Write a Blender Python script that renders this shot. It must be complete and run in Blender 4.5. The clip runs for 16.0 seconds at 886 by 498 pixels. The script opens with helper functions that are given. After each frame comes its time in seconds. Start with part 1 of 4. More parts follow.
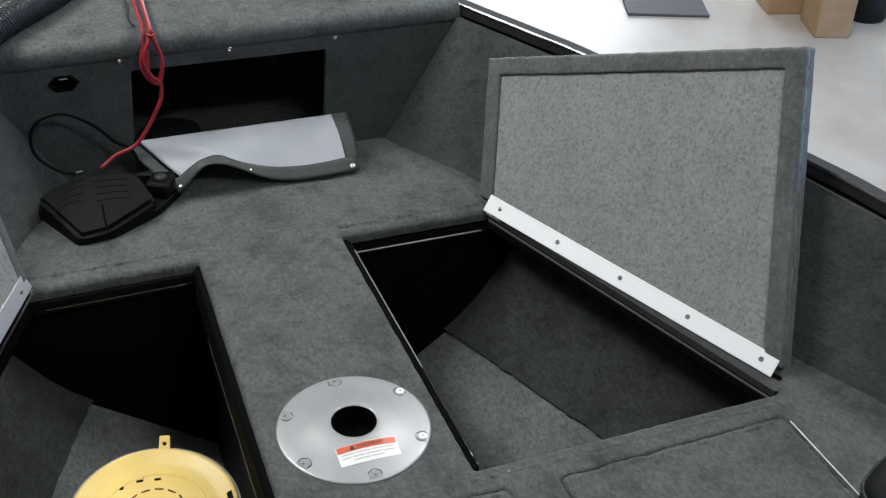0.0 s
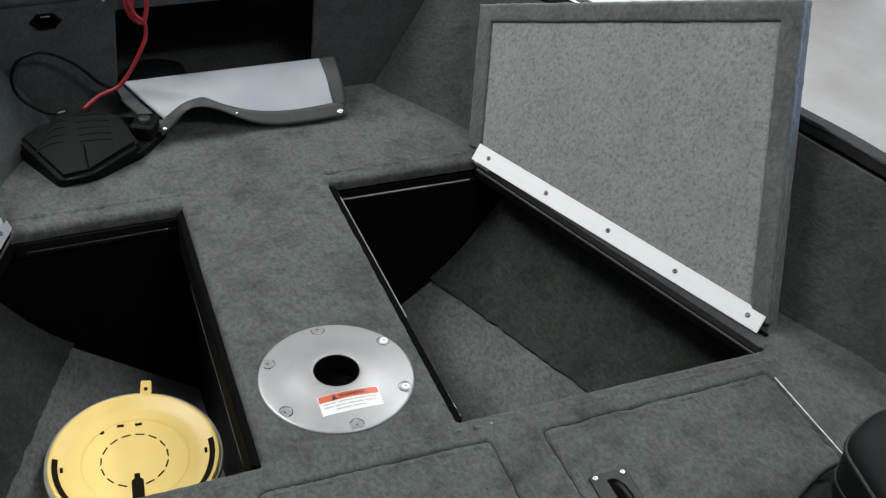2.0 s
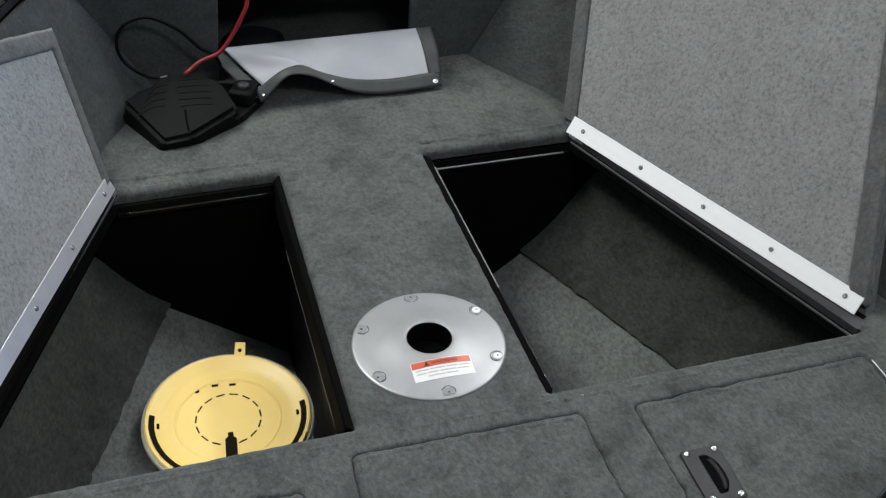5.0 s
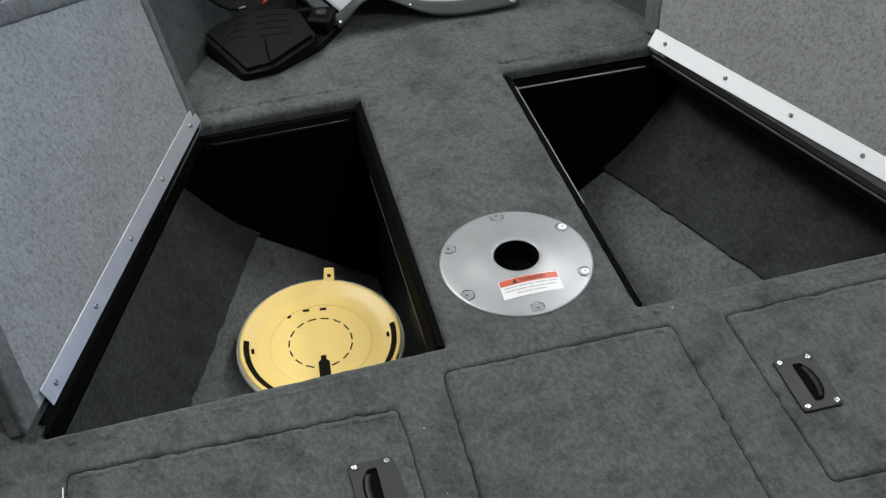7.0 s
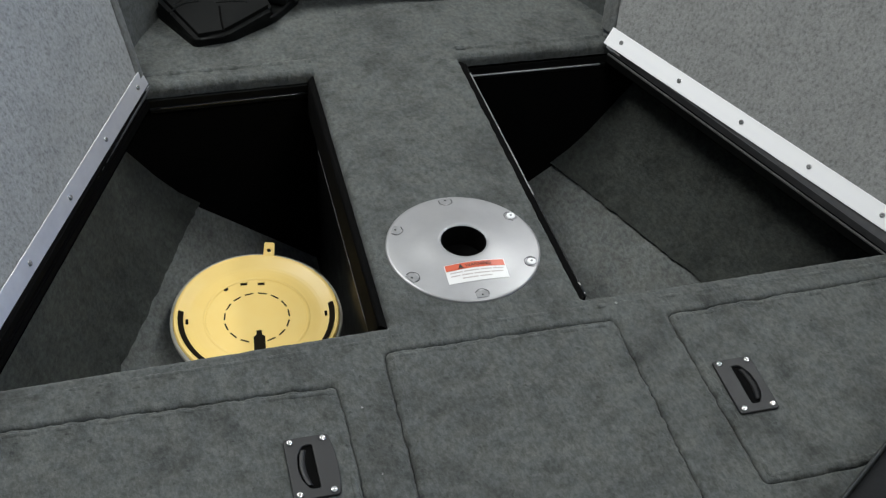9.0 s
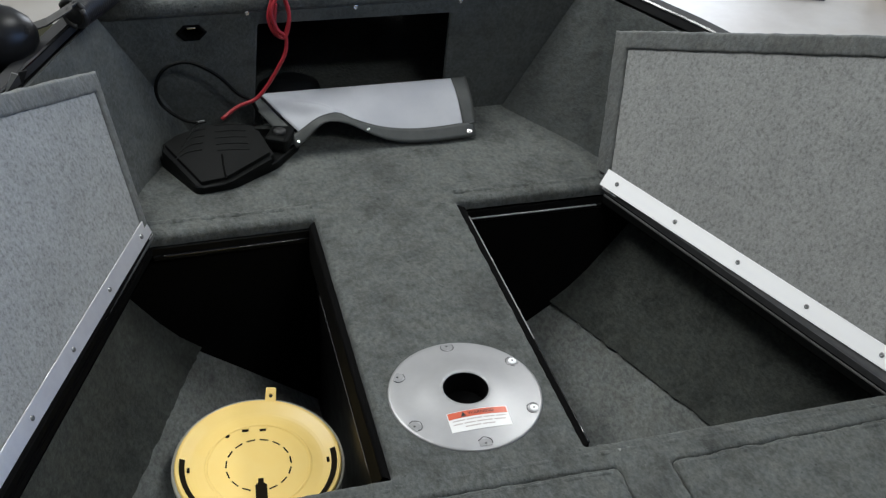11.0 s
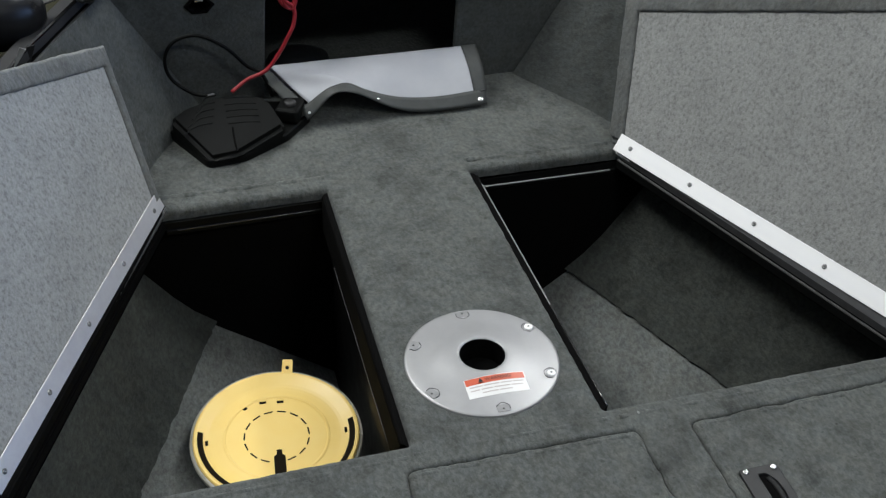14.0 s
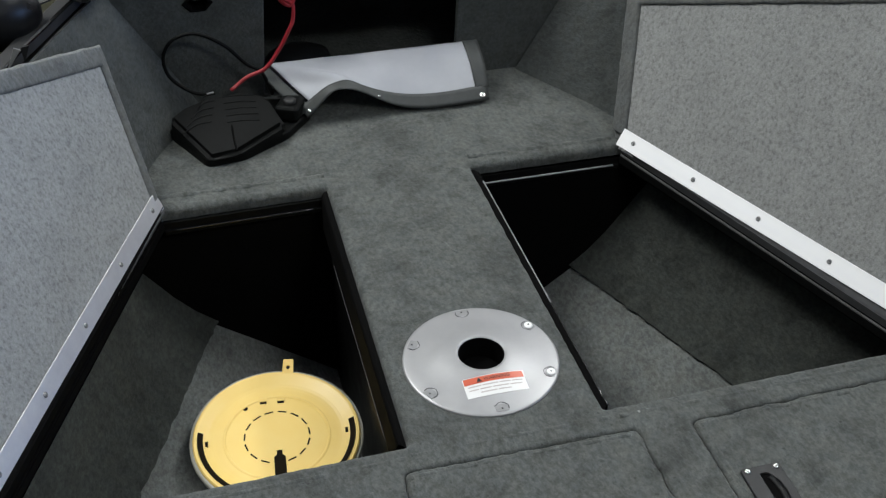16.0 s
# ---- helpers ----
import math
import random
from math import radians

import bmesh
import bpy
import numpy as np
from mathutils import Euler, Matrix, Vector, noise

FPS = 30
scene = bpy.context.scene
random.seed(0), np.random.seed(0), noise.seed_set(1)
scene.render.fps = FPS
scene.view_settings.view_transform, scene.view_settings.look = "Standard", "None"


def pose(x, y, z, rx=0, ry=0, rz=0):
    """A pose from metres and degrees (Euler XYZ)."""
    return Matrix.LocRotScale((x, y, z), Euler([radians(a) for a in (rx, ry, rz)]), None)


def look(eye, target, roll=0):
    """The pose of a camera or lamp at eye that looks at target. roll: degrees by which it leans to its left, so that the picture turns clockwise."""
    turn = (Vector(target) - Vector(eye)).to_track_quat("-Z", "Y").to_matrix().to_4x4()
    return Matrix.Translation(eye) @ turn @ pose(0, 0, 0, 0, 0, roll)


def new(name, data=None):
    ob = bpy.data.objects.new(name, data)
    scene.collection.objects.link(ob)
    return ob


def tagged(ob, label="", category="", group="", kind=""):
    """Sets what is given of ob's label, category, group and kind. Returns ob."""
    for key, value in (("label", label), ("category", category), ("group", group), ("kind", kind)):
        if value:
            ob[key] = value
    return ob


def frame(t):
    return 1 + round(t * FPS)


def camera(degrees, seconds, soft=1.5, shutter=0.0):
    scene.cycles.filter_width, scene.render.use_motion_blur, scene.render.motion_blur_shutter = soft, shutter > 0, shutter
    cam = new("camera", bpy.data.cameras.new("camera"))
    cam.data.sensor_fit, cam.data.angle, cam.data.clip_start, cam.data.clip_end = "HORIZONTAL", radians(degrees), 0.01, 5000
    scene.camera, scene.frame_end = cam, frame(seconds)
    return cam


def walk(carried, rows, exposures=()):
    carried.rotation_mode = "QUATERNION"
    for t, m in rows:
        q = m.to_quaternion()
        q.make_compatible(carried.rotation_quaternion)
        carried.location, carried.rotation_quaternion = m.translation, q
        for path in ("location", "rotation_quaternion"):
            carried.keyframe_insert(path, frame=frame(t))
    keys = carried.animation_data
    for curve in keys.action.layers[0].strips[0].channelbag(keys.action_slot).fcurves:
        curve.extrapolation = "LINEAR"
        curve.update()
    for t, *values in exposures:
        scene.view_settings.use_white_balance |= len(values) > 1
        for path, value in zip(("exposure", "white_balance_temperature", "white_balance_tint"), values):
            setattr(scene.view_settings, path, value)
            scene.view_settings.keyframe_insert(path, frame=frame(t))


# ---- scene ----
cam = camera(41.0, 16.0, soft=1.3)
PATH = [
    (0, (-0.2325, -1.1152, 1.2312), (0.3542, 0.3334, 0.1507), 2.71),
    (0.5, (-0.2396, -1.1133, 1.2253), (0.3198, 0.3057, 0.0924), 2.99),
    (1, (-0.2240, -1.1061, 1.2207), (0.3818, 0.2976, 0.0927), 4.03),
    (1.5, (-0.2237, -1.1039, 1.2193), (0.3705, 0.2934, 0.0772), 4.14),
    (2, (-0.2214, -1.0968, 1.2215), (0.3683, 0.2972, 0.0730), 4.30),
    (2.5, (-0.2268, -1.0901, 1.2234), (0.3467, 0.3155, 0.0809), 4.34),
    (3, (-0.2385, -1.0896, 1.2253), (0.3229, 0.3132, 0.0733), 5.27),
    (5.5, (-0.2553, -1.0987, 1.2149), (0.1984, 0.2974, 0.0087), 2.83),
    (6, (-0.2705, -1.0850, 1.2061), (0.1740, 0.2528, -0.0678), 3.80),
    (6.5, (-0.2891, -1.1008, 1.2038), (0.1191, 0.2632, -0.0544), 3.34),
    (7, (-0.2619, -1.1105, 1.2073), (0.0625, 0.2638, -0.0639), -2.13),
    (7.5, (-0.2493, -1.1111, 1.1954), (0.1322, 0.2461, -0.0783), -2.46),
    (8, (-0.2303, -1.1033, 1.1758), (0.0361, 0.2414, -0.1398), -9.04),
    (8.5, (-0.2731, -1.0938, 1.1901), (0.0934, 0.2317, -0.1209), 2.63),
    (9, (-0.2925, -1.1033, 1.1807), (0.1464, 0.2361, -0.0935), 5.00),
    (9.5, (-0.3082, -1.0908, 1.2235), (0.1699, 0.3027, 0.0237), 7.52),
    (12, (-0.2858, -1.0835, 1.2185), (0.1669, 0.3767, 0.0902), 2.29),
    (12.5, (-0.2842, -1.0892, 1.2102), (0.1663, 0.3704, 0.0803), 2.29),
    (13, (-0.2842, -1.0875, 1.2069), (0.1602, 0.3609, 0.0604), 2.28),
    (13.5, (-0.2882, -1.0865, 1.2047), (0.1533, 0.3500, 0.0421), 1.91),
    (14, (-0.2952, -1.0863, 1.2031), (0.1440, 0.3549, 0.0455), 2.29),
    (14.5, (-0.2871, -1.0873, 1.2016), (0.1436, 0.3580, 0.0459), 1.37),
    (15, (-0.2849, -1.0854, 1.2003), (0.1466, 0.3584, 0.0431), 1.49),
    (15.5, (-0.2879, -1.0785, 1.2021), (0.1395, 0.3631, 0.0406), 1.86),
    (16, (-0.2626, -1.0773, 1.1973), (0.1486, 0.3661, 0.0322), 1.19),
]
walk(cam, [(t, look(eye, target, roll)) for t, eye, target, roll in PATH],
     exposures=[(0.0, 0.02), (3.0, 0.0), (5.5, -0.05), (7.5, -0.12), (9.5, -0.14), (12.0, -0.05), (16.0, -0.05)])

CX = 0.143            # the boat's centre line


def mir(p):
    return (2 * CX - p[0],) + tuple(p[1:])


# ---- light: unseen ceiling lamps and doorway daylight, assumed for the workshop ----
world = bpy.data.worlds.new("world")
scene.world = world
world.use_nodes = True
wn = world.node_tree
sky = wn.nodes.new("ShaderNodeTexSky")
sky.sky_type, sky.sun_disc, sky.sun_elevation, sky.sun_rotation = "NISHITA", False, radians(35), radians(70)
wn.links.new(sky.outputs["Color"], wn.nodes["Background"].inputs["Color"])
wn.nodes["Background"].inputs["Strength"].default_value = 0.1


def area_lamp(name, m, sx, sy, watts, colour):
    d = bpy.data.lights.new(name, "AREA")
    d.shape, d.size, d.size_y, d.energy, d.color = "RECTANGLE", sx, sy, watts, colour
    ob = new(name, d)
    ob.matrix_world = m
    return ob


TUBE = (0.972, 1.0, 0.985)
area_lamp("unseen_lamp_rear", look((0.75, -1.3, 2.43), (0.75, -1.3, 0)), 0.9, 0.4, 31, TUBE)
area_lamp("unseen_lamp_port", look((-1.10, 1.45, 2.43), (-1.10, 1.45, 0)), 0.6, 1.5, 78, TUBE)
area_lamp("unseen_lamp_bow", look((1.75, 1.45, 2.43), (1.75, 1.45, 0)), 0.3, 1.2, 48, TUBE)
# daylight from unseen doorways, added for the bluish lid and bright floor
area_lamp("unseen_door_daylight", look((4.8, -0.7, 0.6), (0, 0.2, 0.3)), 2.3, 2.3, 104, (0.25, 0.47, 1.0))
area_lamp("unseen_bow_daylight", look((3.4, 6.8, 0.6), (2.6, 2.0, 0.0)), 2.2, 2.3, 158, (0.84, 0.90, 1.0))


# ---- materials ----
def material(name, colour=(0.5, 0.5, 0.5), rough=0.6, metal=0.0, spec=0.5):
    m = bpy.data.materials.new(name)
    m.use_nodes = True
    p = m.node_tree.nodes["Principled BSDF"]
    p.inputs["Base Color"].default_value = (*colour, 1)
    p.inputs["Roughness"].default_value, p.inputs["Metallic"].default_value = rough, metal
    p.inputs["Specular IOR Level"].default_value = spec
    return m, m.node_tree, p


def noise_node(nt, scale, detail=4.0, rough=0.6, vec=None):
    n = nt.nodes.new("ShaderNodeTexNoise")
    n.inputs["Scale"].default_value, n.inputs["Detail"].default_value, n.inputs["Roughness"].default_value = scale, detail, rough
    if vec is None:
        tc = nt.nodes.new("ShaderNodeTexCoord")
        vec = tc.outputs["Object"]
    nt.links.new(vec, n.inputs["Vector"])
    return n


def ramp(nt, fac, stops):
    r = nt.nodes.new("ShaderNodeValToRGB")
    while len(r.color_ramp.elements) < len(stops):
        r.color_ramp.elements.new(0.5)
    for e, (pos, col) in zip(r.color_ramp.elements, stops):
        e.position, e.color = pos, (*col, 1)
    nt.links.new(fac, r.inputs["Fac"])
    return r


def mixed(nt, a, b, fac=1.0, mode="MULTIPLY"):
    x = nt.nodes.new("ShaderNodeMix")
    x.data_type, x.blend_type = "RGBA", mode
    x.inputs["Factor"].default_value = fac
    nt.links.new(a, x.inputs["A"])
    nt.links.new(b, x.inputs["B"])
    return x.outputs["Result"]


def bump(nt, p, height, strength, dist):
    b = nt.nodes.new("ShaderNodeBump")
    b.inputs["Strength"].default_value, b.inputs["Distance"].default_value = strength, dist
    nt.links.new(height, b.inputs["Height"])
    nt.links.new(b.outputs["Normal"], p.inputs["Normal"])


def carpet(name, base, grain=420, speck=0.14, blotch=0.16, tint=(1, 1, 1), relief=0.0028, pits=0.38):
    """Short marine carpet: fine fibre speckle, trodden patches, scuffs and a few dark pulled tufts."""
    m, nt, p = material(name, base, 0.95, 0, 0.15)
    tc = nt.nodes.new("ShaderNodeTexCoord")
    nap = nt.nodes.new("ShaderNodeMapping")          # the pile lies fore and aft
    nap.inputs["Scale"].default_value = (1.0, 0.62, 1.0)
    nt.links.new(tc.outputs["Object"], nap.inputs["Vector"])
    nap = nap.outputs["Vector"]
    fine = noise_node(nt, grain, 3, 0.7, nap)
    tuft = noise_node(nt, 150, 3, 0.6, nap)
    mid = noise_node(nt, 48, 5, 0.62)
    big = noise_node(nt, 10, 5, 0.6)
    smudge = noise_node(nt, 23, 4, 0.62)
    hue = noise_node(nt, 38, 3, 0.5)
    pit = noise_node(nt, 80, 3, 0.55)
    lo = tuple(c * (1 - speck) for c in base)
    hi = tuple(c * (1 + speck) * t for c, t in zip(base, tint))
    c = ramp(nt, fine.outputs["Fac"], [(0.34, lo), (0.66, hi)]).outputs["Color"]
    c = mixed(nt, c, ramp(nt, tuft.outputs["Fac"], [(0.36, (1 - speck * 1.5,) * 3), (0.62, (1 + speck * 1.3,) * 3)]).outputs["Color"])
    c = mixed(nt, c, ramp(nt, mid.outputs["Fac"], [(0.34, (1 - blotch * 0.55,) * 3), (0.62, (1 + blotch * 0.4,) * 3)]).outputs["Color"])
    c = mixed(nt, c, ramp(nt, big.outputs["Fac"], [(0.36, (1 - blotch * 1.2,) * 3), (0.50, (1.0,) * 3), (0.66, (1.1,) * 3)]).outputs["Color"])
    c = mixed(nt, c, ramp(nt, smudge.outputs["Fac"], [(0.54, (1, 1, 1)), (0.68, (1 - blotch * 1.3,) * 3)]).outputs["Color"])
    c = mixed(nt, c, ramp(nt, hue.outputs["Fac"], [(0.38, (1.012, 1.0, 0.985)), (0.62, (0.985, 1.0, 1.02))]).outputs["Color"])
    c = mixed(nt, c, ramp(nt, pit.outputs["Fac"], [(0.65, (1, 1, 1)), (0.72, (1 - pits,) * 3)]).outputs["Color"])
    nt.links.new(c, p.inputs["Base Color"])
    p.inputs["Sheen Weight"].default_value = 0.12
    bump(nt, p, tuft.outputs["Fac"], 0.8, relief)
    return m


def varied(name, a, b, scale, rough=(0.3, 0.5), metal=0.0, relief=0.0, spec=0.5, detail=5):
    """Any plain surface with stains and a roughness that changes with them."""
    m, nt, p = material(name, a, rough[0], metal, spec)
    n = noise_node(nt, scale, detail, 0.6)
    nt.links.new(ramp(nt, n.outputs["Fac"], [(0.3, a), (0.7, b)]).outputs["Color"], p.inputs["Base Color"])
    nt.links.new(ramp(nt, n.outputs["Fac"], [(0.3, (rough[0],) * 3), (0.7, (rough[1],) * 3)]).outputs["Color"], p.inputs["Roughness"])
    if relief:
        bump(nt, p, n.outputs["Fac"], 0.5, relief)
    return m


DECK = carpet("deck_carpet", (0.086, 0.0915, 0.0865), speck=0.125, blotch=0.24, relief=0.0036, pits=0.42)
WALL_CARPET = carpet("wall_carpet", (0.067, 0.073, 0.070), speck=0.09, pits=0.15)
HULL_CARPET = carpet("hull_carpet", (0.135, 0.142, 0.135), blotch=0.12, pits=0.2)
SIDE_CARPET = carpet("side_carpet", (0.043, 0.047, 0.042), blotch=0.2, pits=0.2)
LID_EDGE = carpet("lid_edge_carpet", (0.138, 0.143, 0.138), speck=0.09, blotch=0.13, pits=0.2)


def felt(name, base):
    """Lid backing: pale needle felt with sparse short darker dashes and a soft pebbled relief."""
    m, nt, p = material(name, base, 0.95, 0, 0.12)
    tc = nt.nodes.new("ShaderNodeTexCoord")
    mp = nt.nodes.new("ShaderNodeMapping")
    mp.inputs["Scale"].default_value = (1.15, 0.92, 1.0)
    mp.inputs["Rotation"].default_value = (0, 0, 0.25)
    nt.links.new(tc.outputs["Object"], mp.inputs["Vector"])
    fleck = noise_node(nt, 175, 3, 0.55, mp.outputs["Vector"])
    fine = noise_node(nt, 420, 2, 0.6)
    big = noise_node(nt, 9, 4, 0.6)
    c = ramp(nt, fleck.outputs["Fac"], [(0.32, tuple(v * 0.71 for v in base)), (0.46, tuple(v * 0.97 for v in base)), (0.64, tuple(v * 1.14 for v in base))]).outputs["Color"]
    c = mixed(nt, c, ramp(nt, fine.outputs["Fac"], [(0.33, (0.92,) * 3), (0.66, (1.08,) * 3)]).outputs["Color"])
    c = mixed(nt, c, ramp(nt, big.outputs["Fac"], [(0.35, (0.93,) * 3), (0.6, (1.03,) * 3)]).outputs["Color"])
    nt.links.new(c, p.inputs["Base Color"])
    bump(nt, p, fleck.outputs["Fac"], 0.6, 0.0020)
    return m


LID_FELT = felt("lid_backing_felt", (0.305, 0.310, 0.302))
BLACK_PAINT = varied("black_paint", (0.004, 0.004, 0.0045), (0.008, 0.008, 0.008), 30, (0.26, 0.4), spec=0.22)
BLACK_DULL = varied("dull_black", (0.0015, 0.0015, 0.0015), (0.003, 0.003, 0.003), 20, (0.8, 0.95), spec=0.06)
BLACK_PLASTIC = varied("black_plastic", (0.006, 0.006, 0.0065), (0.011, 0.011, 0.0115), 120, (0.42, 0.6), relief=0.0004, spec=0.22)
BLACK_RUBBER = varied("black_rubber", (0.008, 0.008, 0.008), (0.014, 0.014, 0.014), 80, (0.5, 0.7))
BLACK_VINYL = varied("black_vinyl", (0.004, 0.0046, 0.0052), (0.007, 0.0078, 0.0086), 260, (0.55, 0.7), relief=0.0006, spec=0.16)
GREY_PAINT = varied("grey_painted_metal", (0.36, 0.358, 0.362), (0.395, 0.392, 0.396), 40, (0.39, 0.46), metal=0.45)
POCKET_LINE = varied("pocket_shadow_grey", (0.075, 0.075, 0.076), (0.11, 0.11, 0.11), 120, (0.5, 0.6))
POCKET_SHADE = varied("recess_shade_grey", (0.24, 0.24, 0.242), (0.31, 0.31, 0.31), 120, (0.4, 0.55), metal=0.3)
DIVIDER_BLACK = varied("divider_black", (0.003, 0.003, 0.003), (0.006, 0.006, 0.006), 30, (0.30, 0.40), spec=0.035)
PEDAL_BLACK = varied("pedal_black", (0.0020, 0.0024, 0.0023), (0.0042, 0.0047, 0.0045), 90, (0.40, 0.55), relief=0.0004, spec=0.13)
LIP_GREY = varied("lip_grey", (0.26, 0.26, 0.265), (0.34, 0.34, 0.345), 40, (0.3, 0.4), metal=0.2)
CAP_BLACK = varied("cap_black", (0.024, 0.024, 0.025), (0.034, 0.034, 0.035), 30, (0.50, 0.62), spec=0.20)
RAIL_BLACK = varied("rail_black", (0.004, 0.0042, 0.0042), (0.007, 0.0072, 0.007), 30, (0.42, 0.55), spec=0.06)
FILLER_OLIVE = varied("dark_olive_filler", (0.020, 0.020, 0.011), (0.030, 0.029, 0.017), 14, (0.6, 0.8), spec=0.1)
GLOSS_BLACK = material("gloss_black_bead", (0.006, 0.006, 0.006), 0.16, 0.0, 0.9)[0]
LATCH_BLACK = varied("latch_plastic", (0.013, 0.013, 0.0135), (0.018, 0.018, 0.0185), 90, (0.5, 0.65), relief=0.0003)
BEAD_GREY = varied("dull_rubber_bead", (0.10, 0.10, 0.10), (0.15, 0.15, 0.15), 60, (0.4, 0.6))
ALU = varied("satin_aluminium", (0.95, 0.95, 0.955), (0.97, 0.97, 0.97), 60, (0.36, 0.46), metal=0.0, relief=0.0002, spec=1.0)
ALU_DARK = varied("dull_aluminium", (0.26, 0.26, 0.26), (0.38, 0.38, 0.38), 60, (0.35, 0.5), metal=1.0)
# one hinge aluminium: a lit copy for starboard, a dimmer one for port
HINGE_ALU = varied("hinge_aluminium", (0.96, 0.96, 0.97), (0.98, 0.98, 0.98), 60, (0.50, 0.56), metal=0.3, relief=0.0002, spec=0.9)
HINGE_SHADED = varied("hinge_shaded_aluminium", (0.80, 0.80, 0.83), (0.87, 0.87, 0.89), 60, (0.40, 0.48), metal=0.65, relief=0.0002, spec=0.6)
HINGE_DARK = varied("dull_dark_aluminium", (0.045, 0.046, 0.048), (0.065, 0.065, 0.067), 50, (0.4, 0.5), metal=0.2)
STEEL = material("bright_steel", (0.75, 0.74, 0.72), 0.22, 1.0)[0]
YELLOW = varied("yellow_plastic", (0.95, 0.67, 0.205), (0.96, 0.70, 0.23), 25, (0.34, 0.46))
SLOT = material("slot_dark", (0.012, 0.009, 0.005), 0.9, 0, 0.1)[0]
CLEAR_GREY = varied("milky_plastic", (0.34, 0.33, 0.28), (0.42, 0.41, 0.36), 30, (0.3, 0.4))
RED = varied("red_cable_sheath", (0.27, 0.016, 0.024), (0.36, 0.022, 0.032), 60, (0.35, 0.5))
SILVER_CLOTH = varied("silver_coated_cloth", (0.38, 0.39, 0.425), (0.45, 0.46, 0.49), 9, (0.5, 0.62), relief=0.0008)
GREY_WEBBING = varied("grey_binding", (0.040, 0.044, 0.043), (0.056, 0.060, 0.058), 70, (0.45, 0.6), relief=0.0003, spec=0.4)
LABEL_WHITE = material("label_white", (0.82, 0.81, 0.79), 0.4)[0]
LABEL_RED = material("label_orange_red", (0.62, 0.11, 0.05), 0.4)[0]
INK = material("ink", (0.02, 0.018, 0.018), 0.5)[0]
INK_GREY = material("grey_print", (0.52, 0.46, 0.44), 0.5)[0]
CONCRETE = varied("painted_concrete", (0.36, 0.325, 0.28), (0.52, 0.495, 0.455), 2.3, (0.30, 0.42), detail=8)
PLASTER = varied("workshop_wall", (0.60, 0.59, 0.56), (0.66, 0.65, 0.62), 5, (0.7, 0.9))
CARDBOARD = varied("brown_cardboard", (0.34, 0.22, 0.12), (0.42, 0.28, 0.16), 12, (0.8, 0.9))
MAT_GREY = varied("grey_rubber_mat", (0.06, 0.062, 0.07), (0.085, 0.086, 0.092), 90, (0.6, 0.8), relief=0.002)


# ---- mesh helpers ----
def part(name, bm, mat, parent=None, label="", smooth=False):
    me = bpy.data.meshes.new(name)
    bmesh.ops.recalc_face_normals(bm, faces=bm.faces)
    if smooth:
        for f in bm.faces:
            f.smooth = True
    bm.to_mesh(me)
    bm.free()
    me.materials.append(mat)
    ob = new(name, me)
    if parent is not None:
        ob.parent = parent
    if label:
        tagged(ob, label)
    return ob


def thing(name, label, category, group="", kind="", m=None):
    ob = new(name)
    ob.empty_display_size = 0.05
    if m is not None:
        ob.matrix_world = m
    return tagged(ob, label, category, group, kind)


def box(x0, x1, y0, y1, z0, z1, bevel=0.0, seg=2, m=None):
    bm = bmesh.new()
    bmesh.ops.create_cube(bm, size=1)
    for v in bm.verts:
        v.co = Vector(((x0 + x1) / 2 + v.co.x * (x1 - x0), (y0 + y1) / 2 + v.co.y * (y1 - y0), (z0 + z1) / 2 + v.co.z * (z1 - z0)))
    if bevel:
        bmesh.ops.bevel(bm, geom=bm.edges[:], offset=bevel, segments=seg, affect="EDGES", profile=0.5)
    if m is not None:
        bmesh.ops.transform(bm, matrix=m, verts=bm.verts)
    return bm


def slab(loop, z0, z1, bevel=0.0, seg=3, holes=(), m=None, bevel_low=False):
    """A flat plate with a polygon outline, holes through it, and rounded upper edges."""
    bm = bmesh.new()
    rim = []
    for lp in (loop, *holes):
        vs = [bm.verts.new((x, y, z1)) for x, y in lp]
        for a, b in zip(vs, vs[1:] + vs[:1]):
            rim.append(bm.edges.new((a, b)))
    if holes:
        bmesh.ops.triangle_fill(bm, use_beauty=True, use_dissolve=False, edges=rim)
    else:
        bm.faces.new(vs)
    for f in bm.faces:
        f.normal_update()
        if f.normal.z < 0:
            f.normal_flip()
    top = bm.faces[:]
    got = bmesh.ops.extrude_face_region(bm, geom=top)
    low = [g for g in got["geom"] if isinstance(g, bmesh.types.BMVert)]
    for v in low:
        v.co.z = z0
    if bevel:
        bm.normal_update()
        es = []
        for e in bm.edges:
            zs = [v.co.z for v in e.verts]
            if len(e.link_faces) == 2 and abs(e.link_faces[0].normal.dot(e.link_faces[1].normal)) < 0.5:
                if min(zs) > z1 - 1e-6 or (bevel_low and max(zs) < z0 + 1e-6):
                    es.append(e)
        bmesh.ops.bevel(bm, geom=es, offset=bevel, segments=seg, affect="EDGES", profile=0.5)
    if m is not None:
        bmesh.ops.transform(bm, matrix=m, verts=bm.verts)
    return bm


def loft(rows, closed=False, thick=0.0):
    """A skin through rows of points; thick: given a back, that far along its normals."""
    bm = bmesh.new()
    vs = [[bm.verts.new(p) for p in r] for r in rows]
    for r0, r1 in zip(vs, vs[1:]):
        n = len(r0)
        for i in range(n if closed else n - 1):
            k = (i + 1) % n
            bm.faces.new((r0[i], r0[k], r1[k], r1[i]))
    if thick:
        bmesh.ops.recalc_face_normals(bm, faces=bm.faces)
        bmesh.ops.solidify(bm, geom=bm.faces[:], thickness=thick)
    return bm


